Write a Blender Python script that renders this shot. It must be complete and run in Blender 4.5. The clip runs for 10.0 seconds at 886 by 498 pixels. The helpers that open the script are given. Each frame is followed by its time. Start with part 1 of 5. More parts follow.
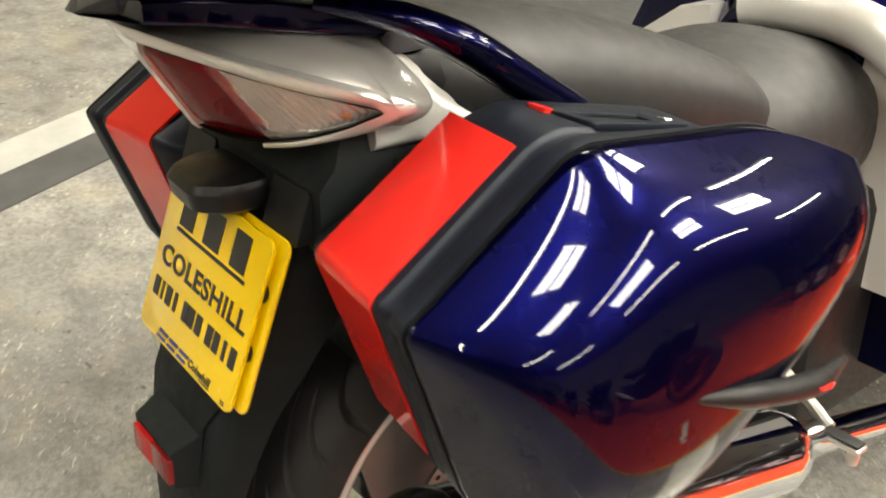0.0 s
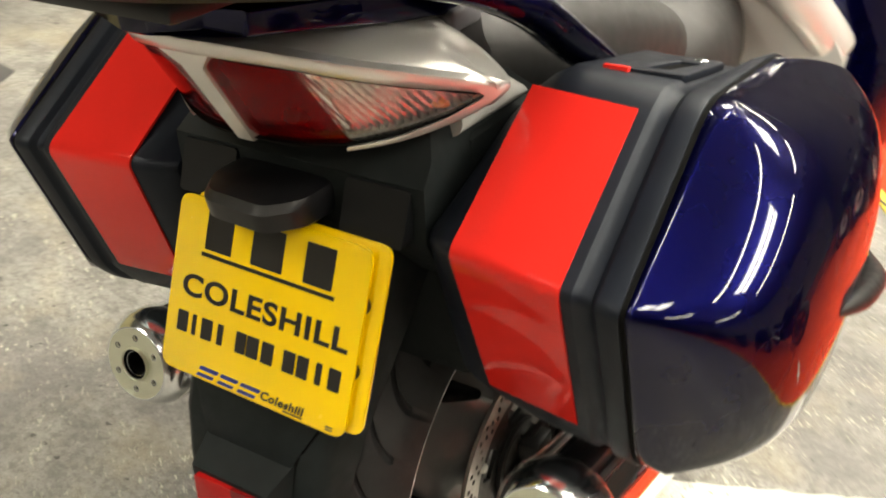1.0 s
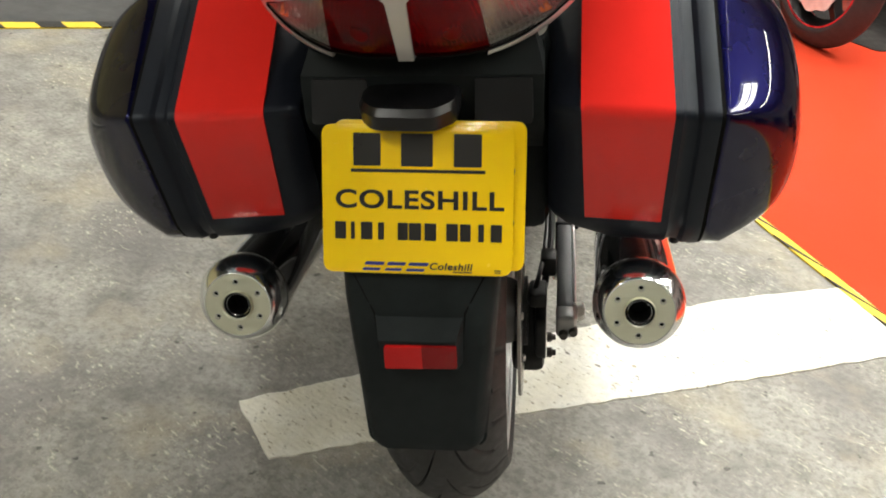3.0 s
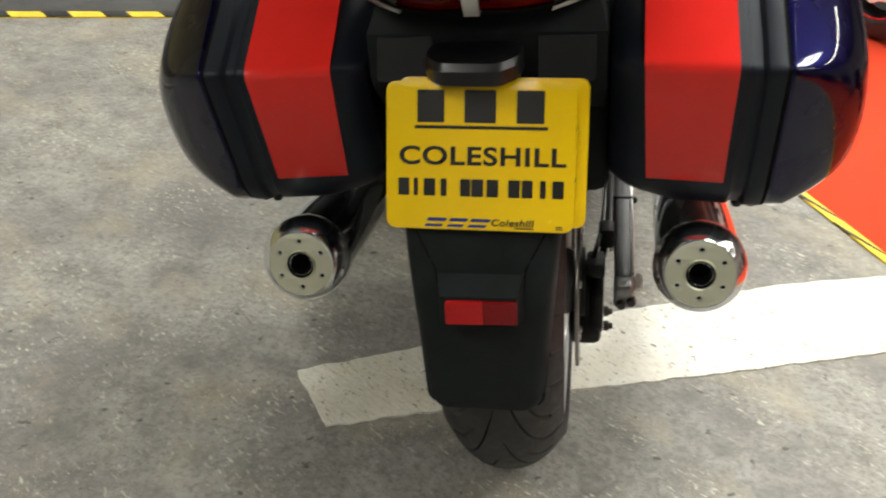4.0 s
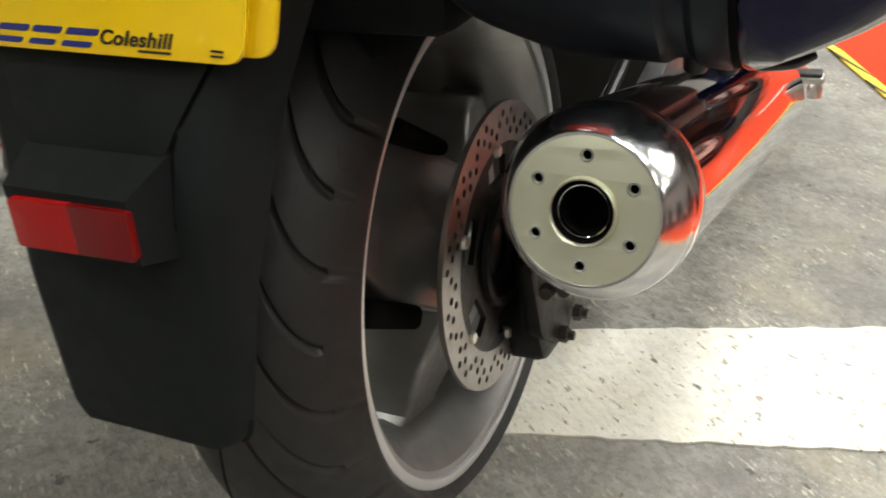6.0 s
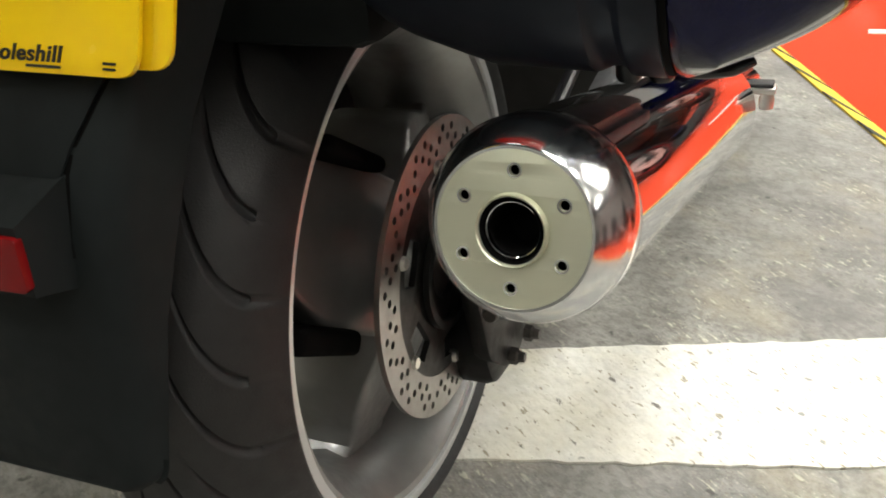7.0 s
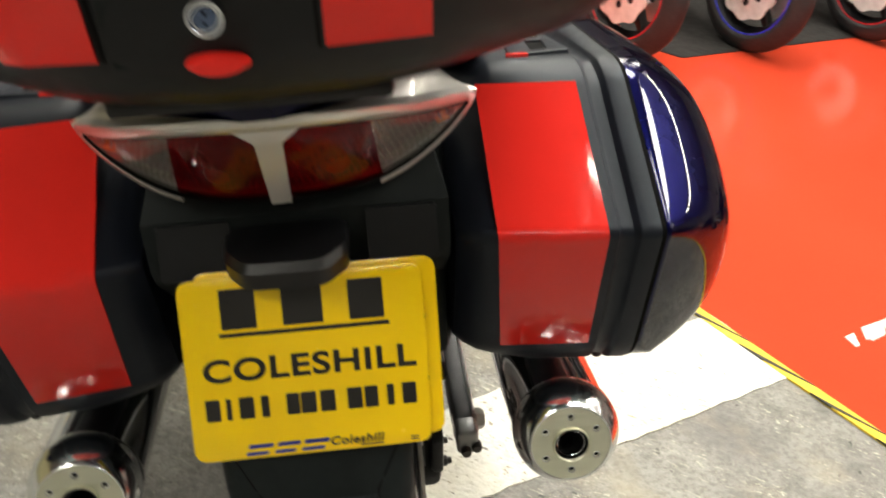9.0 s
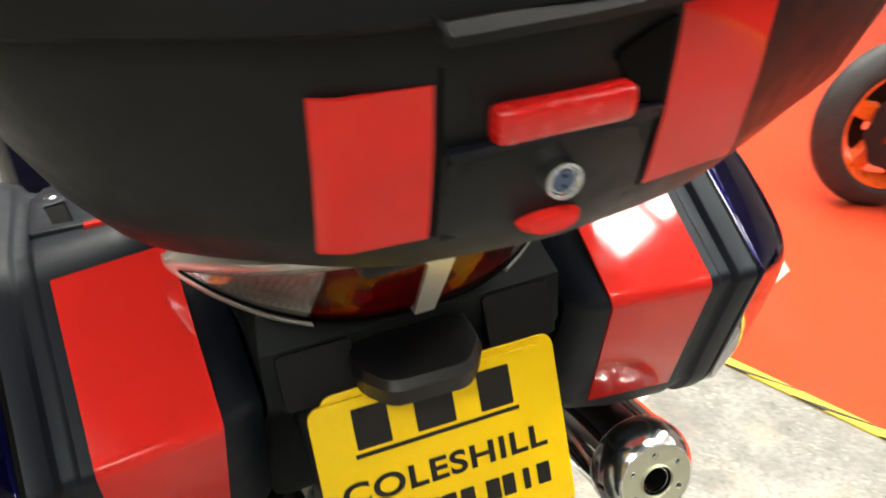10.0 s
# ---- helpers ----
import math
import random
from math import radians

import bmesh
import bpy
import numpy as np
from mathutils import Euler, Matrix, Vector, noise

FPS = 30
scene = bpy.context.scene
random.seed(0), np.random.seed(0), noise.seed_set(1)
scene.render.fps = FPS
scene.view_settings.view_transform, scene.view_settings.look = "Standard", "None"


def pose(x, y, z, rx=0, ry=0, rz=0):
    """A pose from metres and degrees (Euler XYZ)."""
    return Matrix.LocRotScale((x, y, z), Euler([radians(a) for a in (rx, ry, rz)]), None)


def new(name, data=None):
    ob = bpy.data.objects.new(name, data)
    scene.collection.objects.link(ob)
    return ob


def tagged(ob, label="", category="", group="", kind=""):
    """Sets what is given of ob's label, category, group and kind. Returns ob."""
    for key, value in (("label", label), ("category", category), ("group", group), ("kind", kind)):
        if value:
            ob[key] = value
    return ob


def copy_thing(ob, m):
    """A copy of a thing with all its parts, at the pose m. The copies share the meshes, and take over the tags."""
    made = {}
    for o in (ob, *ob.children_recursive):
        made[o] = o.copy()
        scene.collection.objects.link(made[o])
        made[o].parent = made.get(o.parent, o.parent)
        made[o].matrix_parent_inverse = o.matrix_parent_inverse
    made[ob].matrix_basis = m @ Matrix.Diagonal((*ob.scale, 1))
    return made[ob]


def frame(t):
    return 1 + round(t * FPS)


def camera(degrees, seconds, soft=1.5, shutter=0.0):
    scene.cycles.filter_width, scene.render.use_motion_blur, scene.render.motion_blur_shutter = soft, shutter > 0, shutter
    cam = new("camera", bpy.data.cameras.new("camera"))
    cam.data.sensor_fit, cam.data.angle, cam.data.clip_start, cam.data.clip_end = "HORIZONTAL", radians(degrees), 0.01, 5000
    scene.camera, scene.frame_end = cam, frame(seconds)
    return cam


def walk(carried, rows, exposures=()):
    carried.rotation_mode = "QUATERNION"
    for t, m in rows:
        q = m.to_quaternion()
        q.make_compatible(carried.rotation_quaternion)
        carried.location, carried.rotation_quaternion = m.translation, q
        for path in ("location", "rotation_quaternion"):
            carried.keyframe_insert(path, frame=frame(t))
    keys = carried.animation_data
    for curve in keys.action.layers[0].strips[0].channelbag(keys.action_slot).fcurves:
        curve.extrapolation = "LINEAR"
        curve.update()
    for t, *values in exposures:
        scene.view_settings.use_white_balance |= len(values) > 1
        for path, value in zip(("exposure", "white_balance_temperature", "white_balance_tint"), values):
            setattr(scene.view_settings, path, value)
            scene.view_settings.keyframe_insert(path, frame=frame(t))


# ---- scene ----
cam = camera(50.7, 10.0, soft=1.8, shutter=0.5)
PATH = [
    (0.0, 0.6089, -0.4894, 1.2657, 56.02, -5.83, 53.06),
    (0.5, 0.4478, -0.5606, 1.2493, 55.48, -6.57, 44.77),
    (1.0, 0.3146, -0.7043, 1.2484, 54.56, -7.27, 31.5),
    (1.5, 0.1891, -0.8166, 1.2415, 55.26, -7.08, 21.41),
    (2.0, 0.0529, -0.8704, 1.2364, 56.54, -7.73, 14.12),
    (2.5, -0.0591, -1.0392, 1.2293, 57.31, -7.52, 5.79),
    (4.0, -0.0744, -1.1875, 1.18, 57.35, -6.44, 8.81),
    (4.5, 0.0644, -0.9876, 1.0748, 56.22, -2.71, 15.67),
    (5.0, 0.1971, -0.7816, 0.942, 55.85, -1.89, 18.41),
    (5.5, 0.2501, -0.6708, 0.8407, 56.38, -3.06, 22.09),
    (6.0, 0.2715, -0.6006, 0.8078, 56.99, -4.84, 23.94),
    (7.5, 0.2858, -0.5579, 0.7922, 58.4, -5.52, 19.98),
    (8.0, 0.2142, -0.6433, 0.8933, 57.68, -7.19, 15.09),
    (8.5, 0.0046, -0.7921, 1.0945, 59.05, -8.53, 1.77),
    (9.0, -0.1703, -0.8902, 1.2369, 59.43, -8.14, -7.36),
    (9.5, -0.3052, -0.8412, 1.2694, 59.75, -5.57, -13.52),
    (10.0, -0.4554, -0.7498, 1.2604, 61.12, -6.85, -23.23),
]
walk(cam, [(t, pose(*p)) for t, *p in PATH], [(0.0, 1.46, 6750, 10), (1.0, 1.43, 6850, 10), (2.0, 1.30, 6550, 10), (4.0, 0.92, 6250, 10), (4.5, 0.84, 6450, 10), (5.0, 0.90, 6500, 10), (5.5, 0.92, 6350, 10), (6.0, 0.98, 6200, 10), (7.5, 1.0, 6200, 10), (8.0, 1.05, 6500, 10), (8.5, 1.13, 6500, 10), (9.0, 1.02, 6500, 10), (9.5, 1.06, 6600, 10), (10.0, 1.58, 6350, 10)])

# ---- light: an indoor showroom with rows of ceiling tubes and roof lights ----
world = bpy.data.worlds.new("world")
scene.world = world
world.use_nodes = True
world.node_tree.nodes["Background"].inputs["Color"].default_value = (0.9, 0.95, 1.0, 1)
world.node_tree.nodes["Background"].inputs["Strength"].default_value = 0.05
TUBE_GLOW, ROOF_GLOW = 44.0, 24.0


# ---- materials ----
def ramp(nt, fac, lo, hi, a, b):
    n = nt.nodes.new("ShaderNodeMapRange")
    n.inputs["From Min"].default_value, n.inputs["From Max"].default_value = lo, hi
    n.inputs["To Min"].default_value, n.inputs["To Max"].default_value = a, b
    nt.links.new(fac, n.inputs["Value"])
    return n.outputs["Result"]


def noise_node(nt, co, scale, detail=4.0, rough=0.55):
    n = nt.nodes.new("ShaderNodeTexNoise")
    n.inputs["Scale"].default_value, n.inputs["Detail"].default_value = scale, detail
    n.inputs["Roughness"].default_value = rough
    nt.links.new(co, n.inputs["Vector"])
    return n.outputs["Fac"]


def mixed(nt, fac, a, b, kind="MIX"):
    n = nt.nodes.new("ShaderNodeMix")
    n.data_type, n.blend_type = "RGBA", kind
    for key, v in (("Factor", fac), ("A", a), ("B", b)):
        s = [i for i in n.inputs if i.name == key and i.type == ("VALUE" if key == "Factor" else "RGBA")][0]
        if isinstance(v, (int, float, tuple)):
            s.default_value = v
        else:
            nt.links.new(v, s)
    return [o for o in n.outputs if o.type == "RGBA"][0]


def pbr(name, col, rough=0.5, metal=0.0, var=0.12, scale=12.0, rvar=0.08, bump=0.0, bscale=300.0, coat=0.0, coat_rough=0.03, spec=0.5, dust=0.0):
    """A surface with a base colour, slow stains, fine grain in its gloss and, if wanted, fine relief and dust."""
    m = bpy.data.materials.new(name)
    m.use_nodes = True
    nt = m.node_tree
    p = nt.nodes["Principled BSDF"]
    co = nt.nodes.new("ShaderNodeTexCoord").outputs["Object"]
    slow, fine = noise_node(nt, co, scale), noise_node(nt, co, bscale, 3.0)
    dark = tuple(c * (1 - var) for c in col) + (1,)
    light = tuple(min(1, c * (1 + var)) for c in col) + (1,)
    c = mixed(nt, ramp(nt, slow, 0.3, 0.7, 0, 1), dark, light)
    if dust:
        c = mixed(nt, ramp(nt, noise_node(nt, co, scale * 5, 6.0, 0.7), 0.52, 0.75, 0, dust), c, (0.3, 0.28, 0.25, 1))
    nt.links.new(c, p.inputs["Base Color"])
    nt.links.new(ramp(nt, noise_node(nt, co, scale * 3), 0.3, 0.7, max(0.02, rough - rvar), min(1, rough + rvar)), p.inputs["Roughness"])
    p.inputs["Metallic"].default_value = metal
    p.inputs["Coat Weight"].default_value, p.inputs["Coat Roughness"].default_value = coat, coat_rough
    p.inputs["Specular IOR Level"].default_value = spec
    if bump:
        b = nt.nodes.new("ShaderNodeBump")
        b.inputs["Strength"].default_value, b.inputs["Distance"].default_value = bump, 0.001
        nt.links.new(fine, b.inputs["Height"])
        nt.links.new(b.outputs["Normal"], p.inputs["Normal"])
    return m


def glow(name, col, strength):
    m = bpy.data.materials.new(name)
    m.use_nodes = True
    p = m.node_tree.nodes["Principled BSDF"]
    p.inputs["Base Color"].default_value = (0.8, 0.8, 0.8, 1)
    p.inputs["Emission Color"].default_value = (*col, 1)
    p.inputs["Emission Strength"].default_value = strength
    return m


def lens_material(name, col, rough=0.03, clear=1.0):
    """Tinted clear plastic."""
    m = bpy.data.materials.new(name)
    m.use_nodes = True
    p = m.node_tree.nodes["Principled BSDF"]
    p.inputs["Base Color"].default_value = (*col, 1)
    p.inputs["Roughness"].default_value = rough
    p.inputs["Transmission Weight"].default_value = clear
    p.inputs["IOR"].default_value = 1.2
    return m


def ground_material(name, base, stain, speck, rough, wear=1.0, chipped=False):
    """Worn concrete: cloudy stains, brushed grit, pale flecks and dark chips."""
    m = bpy.data.materials.new(name)
    m.use_nodes = True
    nt = m.node_tree
    p = nt.nodes["Principled BSDF"]
    co = nt.nodes.new("ShaderNodeTexCoord").outputs["Object"]
    big, mid, grit = noise_node(nt, co, 1.7, 6, 0.62), noise_node(nt, co, 11, 7, 0.7), noise_node(nt, co, 70, 5, 0.7)
    c = mixed(nt, ramp(nt, big, 0.36, 0.64, 0, 1), (*base, 1), (*stain, 1))
    c = mixed(nt, ramp(nt, mid, 0.42, 0.68, 0.0, 0.75 * wear), c, tuple(v * 0.5 for v in base) + (1,))
    c = mixed(nt, ramp(nt, grit, 0.45, 0.62, 0.0, 0.6 * wear), c, tuple(v * 0.5 for v in base) + (1,))
    c = mixed(nt, ramp(nt, noise_node(nt, co, 2.9, 3, 0.5), 0.46, 0.66, 0.0, 0.6 * wear), c, tuple(v * f for v, f in zip(base, (0.60, 0.58, 0.62))) + (1,))
    c = mixed(nt, ramp(nt, noise_node(nt, co, 4.3, 5, 0.6), 0.52, 0.70, 0.0, 0.55 * wear), c, tuple(v * f for v, f in zip(stain, (1.0, 0.9, 0.72))) + (1,))
    stretch = nt.nodes.new("ShaderNodeMapping")
    stretch.inputs["Scale"].default_value = (1.0, 2.6, 1.0)
    turned = nt.nodes.new("ShaderNodeMapping")
    turned.inputs["Rotation"].default_value = (0, 0, 0.6)
    nt.links.new(co, turned.inputs["Vector"])
    nt.links.new(turned.outputs["Vector"], stretch.inputs["Vector"])
    chips = stretch.outputs["Vector"]
    fleck = noise_node(nt, chips, 44, 3, 0.5)
    patchy = ramp(nt, noise_node(nt, co, 5, 4, 0.6), 0.46, 0.68, 0.10, 1.0)

    def flecks(before, field, lo, hi, most, colour):
        n = nt.nodes.new("ShaderNodeMath")
        n.operation = "MULTIPLY"
        nt.links.new(ramp(nt, field, lo, hi, 0.0, most), n.inputs[0])
        nt.links.new(patchy, n.inputs[1])
        return mixed(nt, n.outputs["Value"], before, colour)

    c = flecks(c, fleck, 0.60, 0.66, 0.85, (*speck, 1))
    c = flecks(c, noise_node(nt, chips, 140, 3, 0.6), 0.60, 0.67, 0.75, tuple(v * 0.85 for v in speck) + (1,))
    c = flecks(c, noise_node(nt, chips, 95, 4, 0.6), 0.57, 0.66, 0.7 * wear, (0.15, 0.125, 0.08, 1))
    c = flecks(c, noise_node(nt, co, 120, 3, 0.6), 0.60, 0.68, 0.7 * wear, tuple(v * 0.3 for v in base) + (1,))
    c = mixed(nt, ramp(nt, noise_node(nt, co, 33, 3, 0.5), 0.68, 0.72, 0.0, 0.8), c, tuple(v * 0.22 for v in base) + (1,))
    if chipped:
        c = mixed(nt, ramp(nt, noise_node(nt, co, 3.1, 5, 0.65), 0.42, 0.62, 0.0, 0.65), c, (0.60, 0.565, 0.43, 1))
        c = mixed(nt, ramp(nt, noise_node(nt, chips, 52, 4, 0.6), 0.62, 0.66, 0.0, 0.8), c, (0.22, 0.18, 0.10, 1))
        c = mixed(nt, ramp(nt, noise_node(nt, chips, 24, 5, 0.6), 0.67, 0.69, 0.0, 0.9), c, (0.12, 0.11, 0.09, 1))
    nt.links.new(c, p.inputs["Base Color"])
    nt.links.new(ramp(nt, mid, 0.3, 0.7, rough - 0.14, rough + 0.18), p.inputs["Roughness"])
    p.inputs["Specular IOR Level"].default_value = 0.36
    b = nt.nodes.new("ShaderNodeBump")
    b.inputs["Strength"].default_value, b.inputs["Distance"].default_value = 0.7, 0.005
    nt.links.new(grit, b.inputs["Height"])
    b2 = nt.nodes.new("ShaderNodeBump")
    b2.inputs["Strength"].default_value, b2.inputs["Distance"].default_value = 0.55, 0.005
    nt.links.new(fleck, b2.inputs["Height"])
    nt.links.new(b.outputs["Normal"], b2.inputs["Normal"])
    nt.links.new(b2.outputs["Normal"], p.inputs["Normal"])
    return m


BLUE = pbr("blue_metallic_paint", (0.0010, 0.0013, 0.026), 0.28, 0.8, var=0.1, scale=4, rvar=0.03, bump=0.05, bscale=3000, coat=1.0, coat_rough=0.02)
BLUE.node_tree.nodes["Principled BSDF"].inputs["Specular Tint"].default_value = (0.02, 0.02, 0.3, 1)
BLUE.node_tree.nodes["Principled BSDF"].inputs["Coat IOR"].default_value = 1.33
CASE_BLACK = pbr("black_case_plastic", (0.0062, 0.0078, 0.0132), 0.46, var=0.15, scale=18, rvar=0.04, bump=0.08, bscale=1100, spec=0.24, dust=0.0)
CASE_BLACK.node_tree.nodes["Principled BSDF"].inputs["Specular Tint"].default_value = (0.85, 0.93, 1.0, 1)
BOX_BLACK = pbr("black_box_plastic", (0.005, 0.0055, 0.0065), 0.42, var=0.2, scale=14, bump=0.3, bscale=1100, spec=0.24, dust=0.004)
BLACK = pbr("black_textured_plastic", (0.0092, 0.0118, 0.0124), 0.60, var=0.2, scale=18, bump=0.25, bscale=1400, spec=0.14, dust=0.004)
CAST_BLACK = pbr("black_cast_metal", (0.007, 0.007, 0.007), 0.5, 0.0, var=0.25, scale=30, bump=0.15, bscale=500, spec=0.2)
BLACK_SMOOTH = pbr("black_smooth_plastic", (0.0045, 0.0045, 0.0055), 0.36, var=0.2, scale=12, bump=0.05, bscale=900, spec=0.35)
RUBBER = pbr("tyre_rubber", (0.0155, 0.0155, 0.0162), 0.58, var=0.25, scale=22, bump=0.35, bscale=700, dust=0.008)
RED_PANEL = pbr("red_reflective_panel", (0.70, 0.024, 0.018), 0.055, var=0.05, scale=9, rvar=0.02, bump=0.012, bscale=25, spec=0.34)
RED_BAR = pbr("red_bar_plastic", (0.62, 0.012, 0.01), 0.22, var=0.06, scale=40, coat=0.3)
RED_DARK = pbr("dimmed_red_reflector_plastic", (0.15, 0.004, 0.005), 0.14, var=0.05, scale=40, rvar=0.02, spec=0.28)
RED_LENS = pbr("red_reflector_plastic", (0.34, 0.008, 0.008), 0.14, var=0.05, scale=40, rvar=0.02, spec=0.28)
CHROME = pbr("polished_chrome", (0.73, 0.755, 0.79), 0.05, 1.0, var=0.03, scale=20, rvar=0.03)
CAP_CHROME = pbr("worn_chrome", (0.76, 0.78, 0.79), 0.17, 1.0, var=0.05, scale=30, rvar=0.04)
SATIN = pbr("satin_steel", (0.62, 0.63, 0.50), 0.42, 0.8, var=0.02, scale=20, rvar=0.02)
SILVER = pbr("silver_paint", (0.68, 0.67, 0.64), 0.33, 0.6, var=0.03, scale=8, rvar=0.02, coat=0.8, coat_rough=0.05)
SILVER_BAND = pbr("pale_silver_paint", (0.72, 0.71, 0.68), 0.35, 0.35, var=0.03, scale=8, coat=0.6, coat_rough=0.05)
ARM_GREY = pbr("grey_cast_arm", (0.09, 0.09, 0.094), 0.42, 0.55, var=0.1, scale=25, bump=0.06, bscale=500)
ALLOY = pbr("cast_alloy_paint", (0.29, 0.288, 0.285), 0.42, 0.65, var=0.08, scale=25, bump=0.06, bscale=500, coat=0.3)
ALLOY_EDGE = pbr("bright_alloy_edge", (0.62, 0.625, 0.63), 0.36, 0.6, var=0.04, scale=30, rvar=0.02)
STEEL = pbr("brushed_steel", (0.62, 0.6, 0.56), 0.38, 1.0, var=0.06, scale=35, bump=0.05, bscale=800)
DISC_STEEL = pbr("brake_disc_steel", (0.30, 0.285, 0.27), 0.36, 1.0, var=0.12, scale=35, bump=0.05, bscale=800)
DARK_METAL = pbr("dark_metal", (0.012, 0.012, 0.012), 0.45, 0.1, var=0.25, scale=30, bump=0.15, bscale=500, spec=0.3, dust=0.015)
YELLOW = pbr("yellow_plate_acrylic", (0.84, 0.56, 0.002), 0.2, var=0.02, scale=8, coat=0.4, coat_rough=0.06)
INK = pbr("black_ink", (0.012, 0.011, 0.01), 0.35, var=0.1)
INK_BLUE = pbr("blue_ink", (0.02, 0.03, 0.2), 0.35, var=0.1)
SEAT = pbr("grey_seat_vinyl", (0.0165, 0.016, 0.0158), 0.55, var=0.1, scale=14, bump=0.4, bscale=900)
LOCK = pbr("blued_lock_steel", (0.13, 0.18, 0.30), 0.16, 0.9, var=0.1, scale=90)
RAIL_GREY = pbr("dark_grey_rail_end", (0.17, 0.17, 0.19), 0.4, var=0.1, scale=20)
GREY_PART = pbr("grey_cast_part", (0.72, 0.72, 0.71), 0.36, 0.35, var=0.15, scale=20)
WORN_BOLT = pbr("dull_bolt_steel", (0.06, 0.055, 0.05), 0.45, 0.6, var=0.3, scale=80)
# Black of outlets and seals; also paints the shade in hollows and grooves.
HOLE = pbr("shade_and_seal_black", (0.003, 0.003, 0.003), 0.85, spec=0.08)
LENS_RED = lens_material("red_lamp_lens", (0.42, 0.006, 0.010), 0.04, 0.92)
LENS_CLEAR = lens_material("clear_lamp_lens", (0.95, 0.95, 0.93), 0.03, 0.95)
AMBER = pbr("amber_bulb", (0.8, 0.22, 0.02), 0.2, var=0.1)
MIRROR_BOWL = pbr("lamp_reflector", (0.82, 0.79, 0.74), 0.14, 1.0, var=0.04)

LAMP_CHROME = pbr("ribbed_lamp_mirror", (0.74, 0.72, 0.68), 0.17, 1.0, var=0.03)


def ribbed(m, scale, depth):
    """Adds curved ribs to a lamp's reflector."""
    nt = m.node_tree
    w = nt.nodes.new("ShaderNodeTexWave")
    w.wave_type, w.rings_direction = "RINGS", "Y"
    w.inputs["Scale"].default_value, w.inputs["Distortion"].default_value = scale, 0.4
    c = nt.nodes.new("ShaderNodeTexCoord")
    shift = nt.nodes.new("ShaderNodeMapping")
    shift.inputs["Location"].default_value = (0.0, 0.2, -0.80)
    nt.links.new(c.outputs["Object"], shift.inputs["Vector"])
    nt.links.new(shift.outputs["Vector"], w.inputs["Vector"])
    b = nt.nodes.new("ShaderNodeBump")
    b.inputs["Strength"].default_value, b.inputs["Distance"].default_value = 1.0, depth
    nt.links.new(w.outputs["Fac"], b.inputs["Height"])
    nt.links.new(b.outputs["Normal"], nt.nodes["Principled BSDF"].inputs["Normal"])


ribbed(MIRROR_BOWL, 42.0, 0.004)
CONCRETE = ground_material("worn_concrete", (0.235, 0.227, 0.210), (0.36, 0.35, 0.32), (0.66, 0.63, 0.50), 0.45)
WHITE_LINE = ground_material("worn_white_line_paint", (0.8, 0.79, 0.73), (0.85, 0.84, 0.79), (0.88, 0.87, 0.83), 0.42, 0.5, True)
RED_FLOOR = pbr("red_floor_paint", (0.60, 0.057, 0.024), 0.14, var=0.05, scale=1.2, rvar=0.05, bump=0.35, bscale=9)
TAPE_YELLOW = pbr("yellow_tape", (0.72, 0.52, 0.05), 0.4, var=0.12, scale=30)
TAPE_BLACK = pbr("black_tape", (0.03, 0.03, 0.03), 0.4, var=0.2, scale=30)
WALL = pbr("painted_block_wall", (0.3, 0.295, 0.28), 0.6, var=0.08, scale=3, bump=0.2, bscale=60)
CREAM_WALL = pbr("cream_block_wall", (0.62, 0.56, 0.30), 0.6, var=0.08, scale=3, bump=0.2, bscale=60)
DARK_WALL = pbr("dark_grey_wall_paint", (0.07, 0.068, 0.062), 0.6, var=0.1, scale=3, bump=0.2, bscale=60)
CEILING = pbr("dark_roof_sheeting", (0.1, 0.1, 0.1), 0.7, var=0.15, scale=2)
DARK_FLOOR = pbr("dark_grey_floor_paint", (0.075, 0.075, 0.075), 0.4, var=0.2, scale=6, bump=0.2, bscale=90)
MAT = pbr("dark_mat_and_shade", (0.024, 0.022, 0.021), 0.8, var=0.25, scale=9, bump=0.3, bscale=200, spec=0.2)
GREY_BAND = pbr("pale_grey_floor_paint", (0.4, 0.4, 0.37), 0.42, var=0.12, scale=10, bump=0.3, bscale=90)
TUBE = glow("lit_tube", (1.0, 0.95, 0.8), TUBE_GLOW)
ROOF_LIGHT = glow("lit_roof_panel", (1.0, 0.97, 0.86), ROOF_GLOW)


# ---- mesh helpers ----
def raw(verts, faces, smooth=True):
    me = bpy.data.meshes.new("mesh")
    me.from_pydata([tuple(v) for v in verts], [], [tuple(f) for f in faces])
    bm = bmesh.new()
    bm.from_mesh(me)
    bpy.data.meshes.remove(me)
    bmesh.ops.recalc_face_normals(bm, faces=bm.faces)
    for f in bm.faces:
        f.smooth = smooth
    return bm


def part(name, bm, material, parent=None, label="", sharp=35.0):
    me = bpy.data.meshes.new(name)
    bm.to_mesh(me)
    bm.free()
    me.set_sharp_from_angle(angle=radians(sharp))
    me.materials.append(material)
    ob = new(name, me)
    ob.parent = parent
    if label:
        ob["label"] = label
    return ob


def thing(name, m, label, category, group="", kind=""):
    ob = new(name)
    ob.matrix_world = m
    ob.empty_display_size = 0.1
    return tagged(ob, label, category, group, kind)


def join(*bms):
    out = bmesh.new()
    for b in bms:
        me = bpy.data.meshes.new("mesh")
        b.to_mesh(me)
        b.free()
        out.from_mesh(me)
        bpy.data.meshes.remove(me)
    return out


def moved(bm, m):
    bmesh.ops.transform(bm, matrix=m, verts=bm.verts)
    return bm


